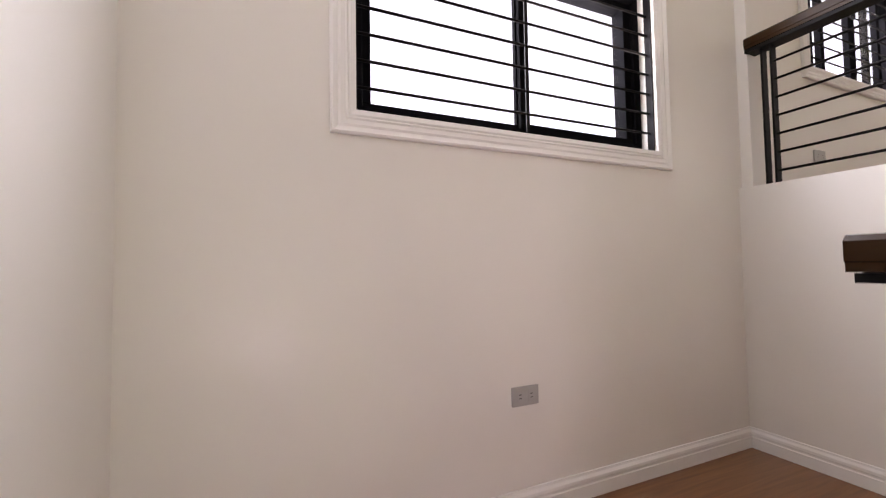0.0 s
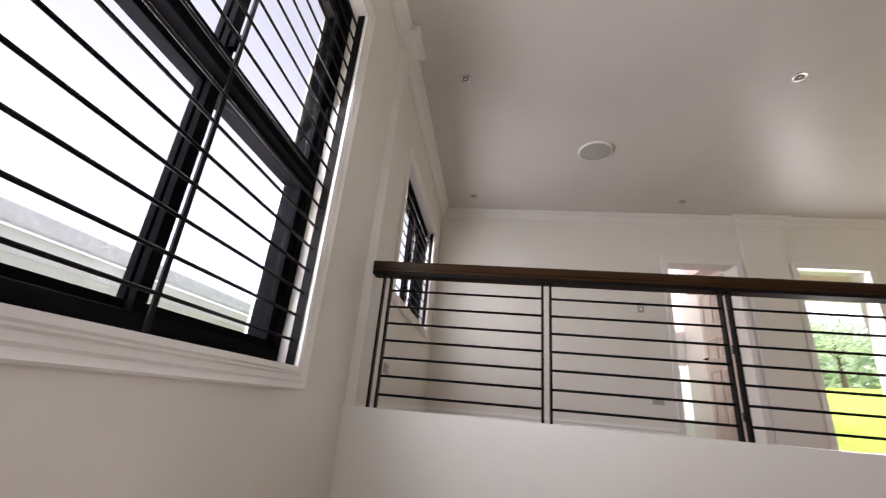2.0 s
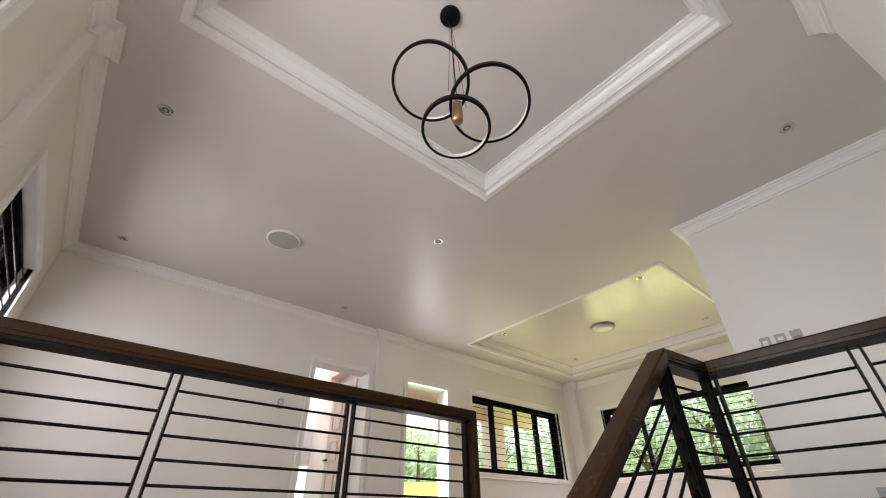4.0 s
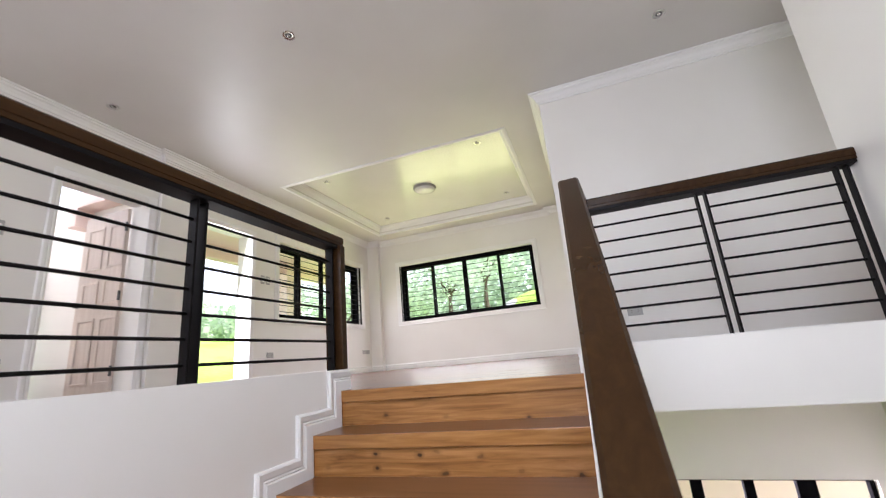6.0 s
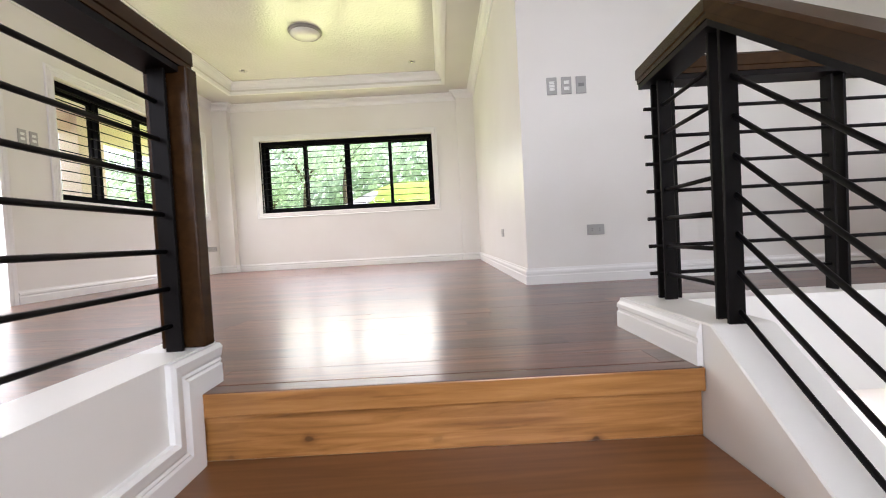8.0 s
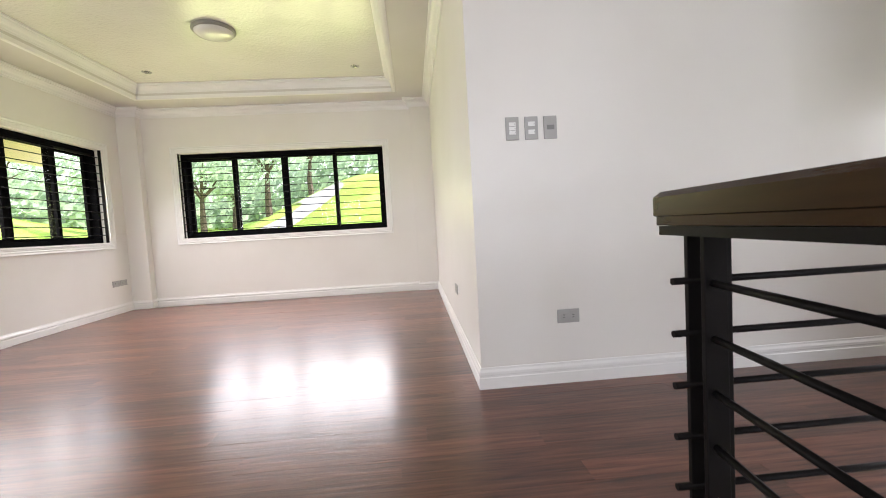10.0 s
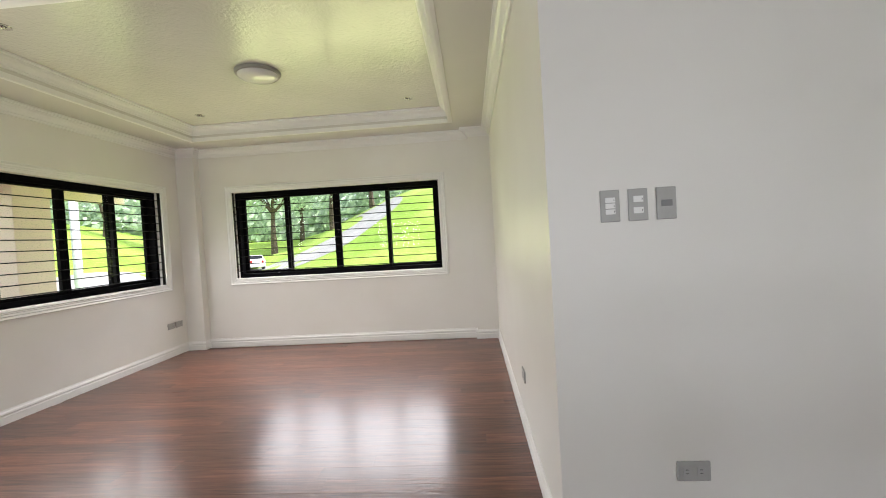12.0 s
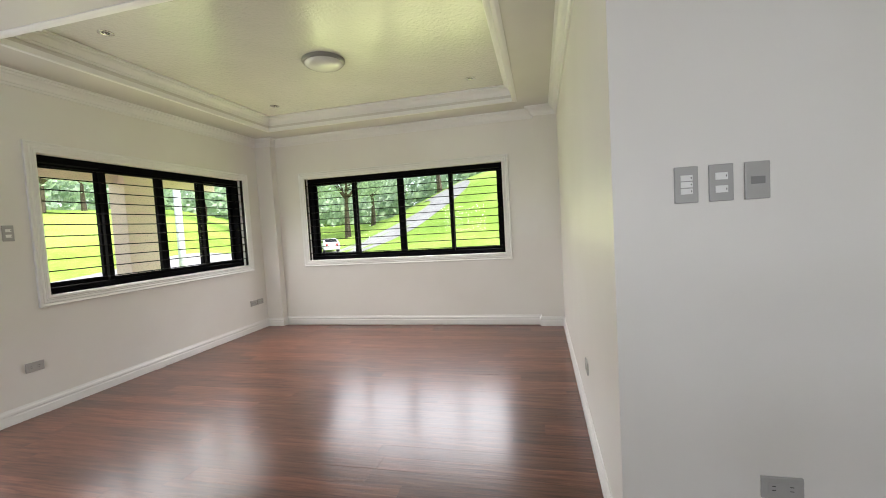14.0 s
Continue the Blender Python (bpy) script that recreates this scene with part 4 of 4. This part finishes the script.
# ---- outside ----
def smooth01(a, b, x):
    t = min(1.0, max(0.0, (x - a) / (b - a)))
    return t * t * (3 - 2 * t)


def height(x, y):
    r = math.hypot(x + 1.0, y - 2.0)
    h = Z_LOW + 0.072 * max(0.0, min(r, 160) - 10) * smooth01(-6, 4, y)
    h += 0.45 * max(0.0, min(x + 0.3 * min(y, 90), 11) + 8) * smooth01(14, 60, y)
    h += 5.0 * smooth01(20, 60, r) * smooth01(33, 48, math.degrees(math.atan2(-x, y)))
    h += 0.2 * noise.noise(Vector((x * 0.03, y * 0.03, 0))) * smooth01(12, 40, r)
    return h


def grid_axis():
    v, s = [0.0], 1.5
    while v[-1] < 900:
        v.append(v[-1] + s)
        s *= 1.09
    return [-q for q in v[:0:-1]] + v


ax = grid_axis()
bm = bmesh.new()
gv = [[bm.verts.new((x, y, height(x, y) - 0.02)) for x in ax] for y in ax]
for j in range(len(ax) - 1):
    for i in range(len(ax) - 1):
        f = bm.faces.new((gv[j][i], gv[j][i + 1], gv[j + 1][i + 1], gv[j + 1][i]))
        f.smooth = True
solid("ground", bm, GRASS, "bright green sloping lawn")

# unseen paving, added to throw neutral light instead of green onto nearby walls
bm = boxes((-30, -7.4, Z_LOW - 0.2, 30.0, -3.07, Z_LOW + 0.03), (1.4, 2.12, Z_LOW - 0.2, 9.0, 7.0, Z_LOW + 0.03))
solid("bounce_paving", bm, BOUNCE_PALE, "unseen pale paving added to bounce neutral light on the walls")

# concrete road that climbs past the trees
bm = bmesh.new()
bends = [(-31, 2), (-27, 12), (-25.3, 18.5), (-24.8, 25), (-23, 31), (-18.5, 36.5), (-14.8, 40.5), (-12.6, 44.3), (-10.4, 47.6), (-9.6, 51.5), (-11.5, 57), (-15, 63)]
road = []
for (xa, ya), (xb, yb) in zip(bends, bends[1:]):
    for k in range(4):
        road.append(Vector((xa + (xb - xa) * k / 4, ya + (yb - ya) * k / 4, 0)))
for _ in range(3):
    road = [road[0]] + [(p + q * 2 + r_) / 4 for p, q, r_ in zip(road, road[1:], road[2:])] + [road[-1]]
rv = []
for i, p in enumerate(road):
    d = (road[min(i + 1, len(road) - 1)] - road[max(i - 1, 0)]).normalized()
    s = Vector((-d.y, d.x, 0)) * (1.5 + 2.7 * smooth01(22, 35, p.y) - 1.6 * smooth01(39, 48, p.y))
    rv.append([bm.verts.new((q.x, q.y, height(q.x, q.y) + 0.06)) for q in (p - s, p, p + s)])
for a, c in zip(rv, rv[1:]):
    for j in range(2):
        bm.faces.new((a[j], a[j + 1], c[j + 1], c[j]))
solid("road", bm, CONCRETE, "pale concrete road up the slope")


def tree(x, y, h, spread, seed):
    rnd = random.Random(seed)
    z0 = height(x, y) - 0.1
    root = thing("tree", (x, y, z0), "leafy green tree on the lawn", "tree", "trees on the slope")
    b = bmesh.new()
    th = h * 0.38
    pts = [Vector((x, y, z0)), Vector((x + rnd.uniform(-.2, .2), y, z0 + th * 0.5)), Vector((x + rnd.uniform(-.4, .4), y, z0 + th)), Vector((x + rnd.uniform(-.5, .5), y, z0 + h * 0.75))]

    def limb(ps, r0, r1):
        rs = []
        for i, p in enumerate(ps):
            r = r0 + (r1 - r0) * i / (len(ps) - 1)
            rs.append([b.verts.new(p + Vector((r * math.cos(k * math.pi / 3), r * math.sin(k * math.pi / 3), 0))) for k in range(6)])
        for a, c in zip(rs, rs[1:]):
            for k in range(6):
                b.faces.new((a[k], a[(k + 1) % 6], c[(k + 1) % 6], c[k]))

    limb(pts, h * 0.035, h * 0.010)
    tips = [pts[-1]]
    for k in range(7):
        an = k * 2 * math.pi / 7 + rnd.uniform(-.3, .3)
        e = pts[2] + Vector((math.cos(an) * spread * rnd.uniform(.5, .9), math.sin(an) * spread * rnd.uniform(.5, .9), h * rnd.uniform(.12, .42)))
        limb([pts[2], (pts[2] + e) / 2 + Vector((0, 0, h * 0.06)), e], h * 0.014, h * 0.004)
        tips.append(e)
    part("trunk", b, BARK, root)
    b = bmesh.new()
    for i in range(2400):
        t = rnd.choice(tips)
        v = Vector((rnd.gauss(0, 1), rnd.gauss(0, 1), rnd.gauss(0, .75))) * spread * 0.27
        p = t + v
        s = rnd.uniform(0.08, 0.18) * h / 8
        n1 = Vector((rnd.gauss(0, 1), rnd.gauss(0, 1), rnd.gauss(0, 1))).normalized()
        n2 = n1.orthogonal().normalized()
        n3 = n1.cross(n2)
        b.faces.new([b.verts.new(p + s * q) for q in (n2 * 1.4, n3 * 0.7, -n2 * 1.4, -n3 * 0.7)])
    part("crown", b, LEAF, root)
    return root


for i, (x, y, h, sp) in enumerate(((-26, 55, 15, 5.6), (-20, 62, 16, 6.2), (-33, 50, 14, 5.4), (-17, 76, 16, 6), (-42, 46, 10, 5), (-54, 40, 9, 4.6), (-58, 24, 9, 4.6), (-62, 10, 10, 5),
                                     (-64, -2, 10, 5), (-30, 74, 15, 5.8), (-40, 66, 15, 5.6), (-66, -14, 10, 5), (-50, 33, 8, 4.2))):
    tree(x, y, h, sp, 11 + i)

# woods far off along the slope
rw = random.Random(77)
bm = bmesh.new()
for i in range(26000):
    a = radians(rw.uniform(58, 200))
    r = rw.uniform(92, 120)
    x, y = r * math.cos(a), r * math.sin(a)
    s = rw.uniform(0.35, 0.95)
    lump = 8 + 4 * noise.noise(Vector((x * 0.09, y * 0.09, 3)))
    p = Vector((x, y, height(x, y) + (lump + 7 * (1 - smooth01(98, 112, math.degrees(a)))) * rw.uniform(0, 1)))
    n1 = Vector((rw.gauss(0, 1), rw.gauss(0, 1), rw.gauss(0, 1))).normalized()
    n2 = n1.orthogonal().normalized()
    n3 = n1.cross(n2)
    bm.faces.new([bm.verts.new(p + s * q) for q in (n2 * 1.2, n3 * 0.8, -n2 * 1.2, -n3 * 0.8)])
solid("far_woods", bm, LEAF, "distant green woods behind the lawn", "woods", kind="stuff")

# parked car
cx, cy = -20.5, 39.0
cz = height(cx, cy) + 0.05
car = thing("car", (cx, cy, cz), "small white hatchback parked on the road", "car")
b = bmesh.new()
side = [(-1.9, 0.35), (-1.95, 0.75), (-1.75, 0.95), (-0.9, 1.02), (-0.25, 1.42), (1.2, 1.46), (1.75, 1.05), (1.92, 0.85), (1.9, 0.35)]
va = [b.verts.new((cx + q, cy - 0.8 + (0.12 if z > 1.1 else 0), cz + z)) for q, z in side]
vb = [b.verts.new((cx + q, cy + 0.8 - (0.12 if z > 1.1 else 0), cz + z)) for q, z in side]
b.faces.new(va)
b.faces.new(vb[::-1])
for i in range(len(side)):
    j = (i + 1) % len(side)
    b.faces.new((va[j], va[i], vb[i], vb[j]))
bmesh.ops.recalc_face_normals(b, faces=b.faces)
bmesh.ops.bevel(b, geom=list(b.edges), offset=0.06, segments=2, affect='EDGES')
part("body", b, CARW, car)
part("side_glass", boxes((cx - 0.35, cy - 0.765, cz + 1.02, cx + 0.45, cy - 0.70, cz + 1.32), (cx + 0.52, cy - 0.765, cz + 1.02, cx + 1.25, cy - 0.70, cz + 1.32)), CARGLASS, car)
part("side_glass", boxes((cx - 0.35, cy + 0.70, cz + 1.02, cx + 0.45, cy + 0.765, cz + 1.32), (cx + 0.52, cy + 0.70, cz + 1.02, cx + 1.25, cy + 0.765, cz + 1.32)), CARGLASS, car)
b = bmesh.new()
b.faces.new([b.verts.new(p) for p in ((cx - 0.86, cy - 0.62, cz + 1.075), (cx - 0.86, cy + 0.62, cz + 1.075), (cx - 0.32, cy + 0.56, cz + 1.405), (cx - 0.32, cy - 0.56, cz + 1.405))])
bmesh.ops.solidify(b, geom=list(b.faces), thickness=0.02)
part("windscreen", b, CARGLASS, car)
b = bmesh.new()
b.faces.new([b.verts.new(p) for p in ((cx + 1.30, cy - 0.56, cz + 1.42), (cx + 1.30, cy + 0.56, cz + 1.42), (cx + 1.70, cy + 0.60, cz + 1.12), (cx + 1.70, cy - 0.60, cz + 1.12))])
bmesh.ops.solidify(b, geom=list(b.faces), thickness=0.02)
part("rear_window", b, CARGLASS, car)
for q in (-1.2, 1.2):
    for yy, out_y in ((-0.82, -0.83), (0.62, 0.81)):
        wheel = part("wheel", tube(bmesh.new(), [(cx + q, cy + yy, cz + 0.31), (cx + q, cy + yy + 0.2, cz + 0.31)], 0.31, 18), TYRE, car)
        part("rim", tube(bmesh.new(), [(cx + q, cy + out_y, cz + 0.31), (cx + q, cy + out_y + 0.02, cz + 0.31)], 0.19, 16), CHROME, wheel)
for yy in (-0.62, 0.40):
    part("headlight", one_box(cx - 1.95, cy + yy, cz + 0.66, cx - 1.78, cy + yy + 0.22, cz + 0.80, bevel=0.02), CARGLASS, car)
    part("tail_light", one_box(cx + 1.80, cy + yy, cz + 0.74, cx + 1.925, cy + yy + 0.20, cz + 0.96, bevel=0.02), TAILRED, car)
part("bumper", one_box(cx - 2.0, cy - 0.74, cz + 0.32, cx - 1.86, cy + 0.74, cz + 0.55, bevel=0.03), CARW, car)
car.rotation_euler = (0, 0, radians(-48))

# lamp post on the lawn
lp = thing("street_lamp", (-12.65, 13.57, height(-12.65, 13.57)), "slim pale lamp post on the lawn", "lamp post")
part("pole", tube(bmesh.new(), [(-12.65, 13.57, height(-12.65, 13.57) - 0.1), (-12.65, 13.57, height(-12.65, 13.57) + 8.0)], 0.13, 10), EAVE, lp)

# neighbouring house behind the stair window
nh = thing("neighbour_house", (1, -9.0, Z_LOW), "white rendered neighbouring house with a grey corrugated roof", "house")
part("wall", one_box(-9, -13, Z_LOW - 0.3, 9, -7.45, 1.40), HOUSEWHITE, nh)
b = bmesh.new()
N = 300
for i in range(N):
    xa, xb = -3.0 + 12.6 * i / N, -3.0 + 12.6 * (i + 1) / N
    ha, hb = 0.025 * (i % 2), 0.025 * ((i + 1) % 2)
    ta, tb = min(1.0, (xa + 3.0) / 2.2), min(1.0, (xb + 3.0) / 2.2)
    b.faces.new([b.verts.new(q) for q in ((xa, -7.0, 1.71 + ha), (xb, -7.0, 1.71 + hb), (xb, -7.0 - 1.6 * tb, 1.71 + 0.74 * tb + hb), (xa, -7.0 - 1.6 * ta, 1.71 + 0.74 * ta + ha))])
bmesh.ops.remove_doubles(b, verts=b.verts, dist=1e-4)
part("roof", b, ROOFM, nh, "grey corrugated metal roof")
part("gutter", one_box(-9.4, -7.02, 1.50, 9.6, -6.88, 1.70, bevel=0.02), EAVE, nh)
part("fascia", one_box(-9.4, -7.44, 1.32, 9.6, -7.03, 1.49, bevel=0.01), HOUSEWHITE, nh)
# cream boundary wall outside the lower hall
solid("boundary_wall", one_box(1.0, 4.3, Z_LOW - 0.3, 8.0, 4.5, -0.3), CREAM, "cream rendered boundary wall")

# ---- floor planks ----
PW, PL = 0.1204, 1.22
floor_ob = bpy.data.objects["floor"]


def plank_mesh(length):
    b = bmesh.new()
    box(b, 0, 0.00005, -0.012, length - 0.0001, PW - 0.00005, 0.0)
    es = [e for e in b.edges if all(v.co.z > -0.001 for v in e.verts)]
    bmesh.ops.bevel(b, geom=es, offset=0.0002, segments=1, affect='EDGES')
    return mesh_of("plank", b, FLOOR)


full = plank_mesh(PL)
rnd = random.Random(5)


def lay(xa, x_end, ya, yb, as_parts):
    joined = bmesh.new()
    y, row = ya, 0
    while y < yb - 0.02:
        xb = x_end(row) if callable(x_end) else x_end
        x = xa - rnd.uniform(0, 1) * PL
        while x < xb:
            s, e = max(x, xa), min(x + PL, xb)
            if e - s > 0.03:
                if as_parts:
                    me = full if e - s > PL - 0.001 else plank_mesh(e - s)
                    ob = new("plank", me)
                    ob.location = (s, y, 0)
                    ob.rotation_euler = (rnd.uniform(-0.0012, 0.0012), rnd.uniform(-0.0004, 0.0004), 0)
                    ob.parent = floor_ob
                else:
                    box(joined, s, y + 0.0001, -0.012, e - 0.0002, y + PW - 0.0001, 0.0)
            x += PL
        y += PW
        row += 1
    if not as_parts:
        ob = new("planks_rest", mesh_of("planks_rest", joined, FLOOR))
        ob.parent = floor_ob
        tagged(ob, kind="stuff")
    else:
        joined.free()


lay(X_LEFT + 0.002, lambda r: 1.295 if r < 3 else (3.6 if r < 15 else X_RIGHT - 0.002), 0.062, 5.48, True)
lay(X_LEFT + 0.002, -0.152, Y_BACK + 0.002, 0.0, False)
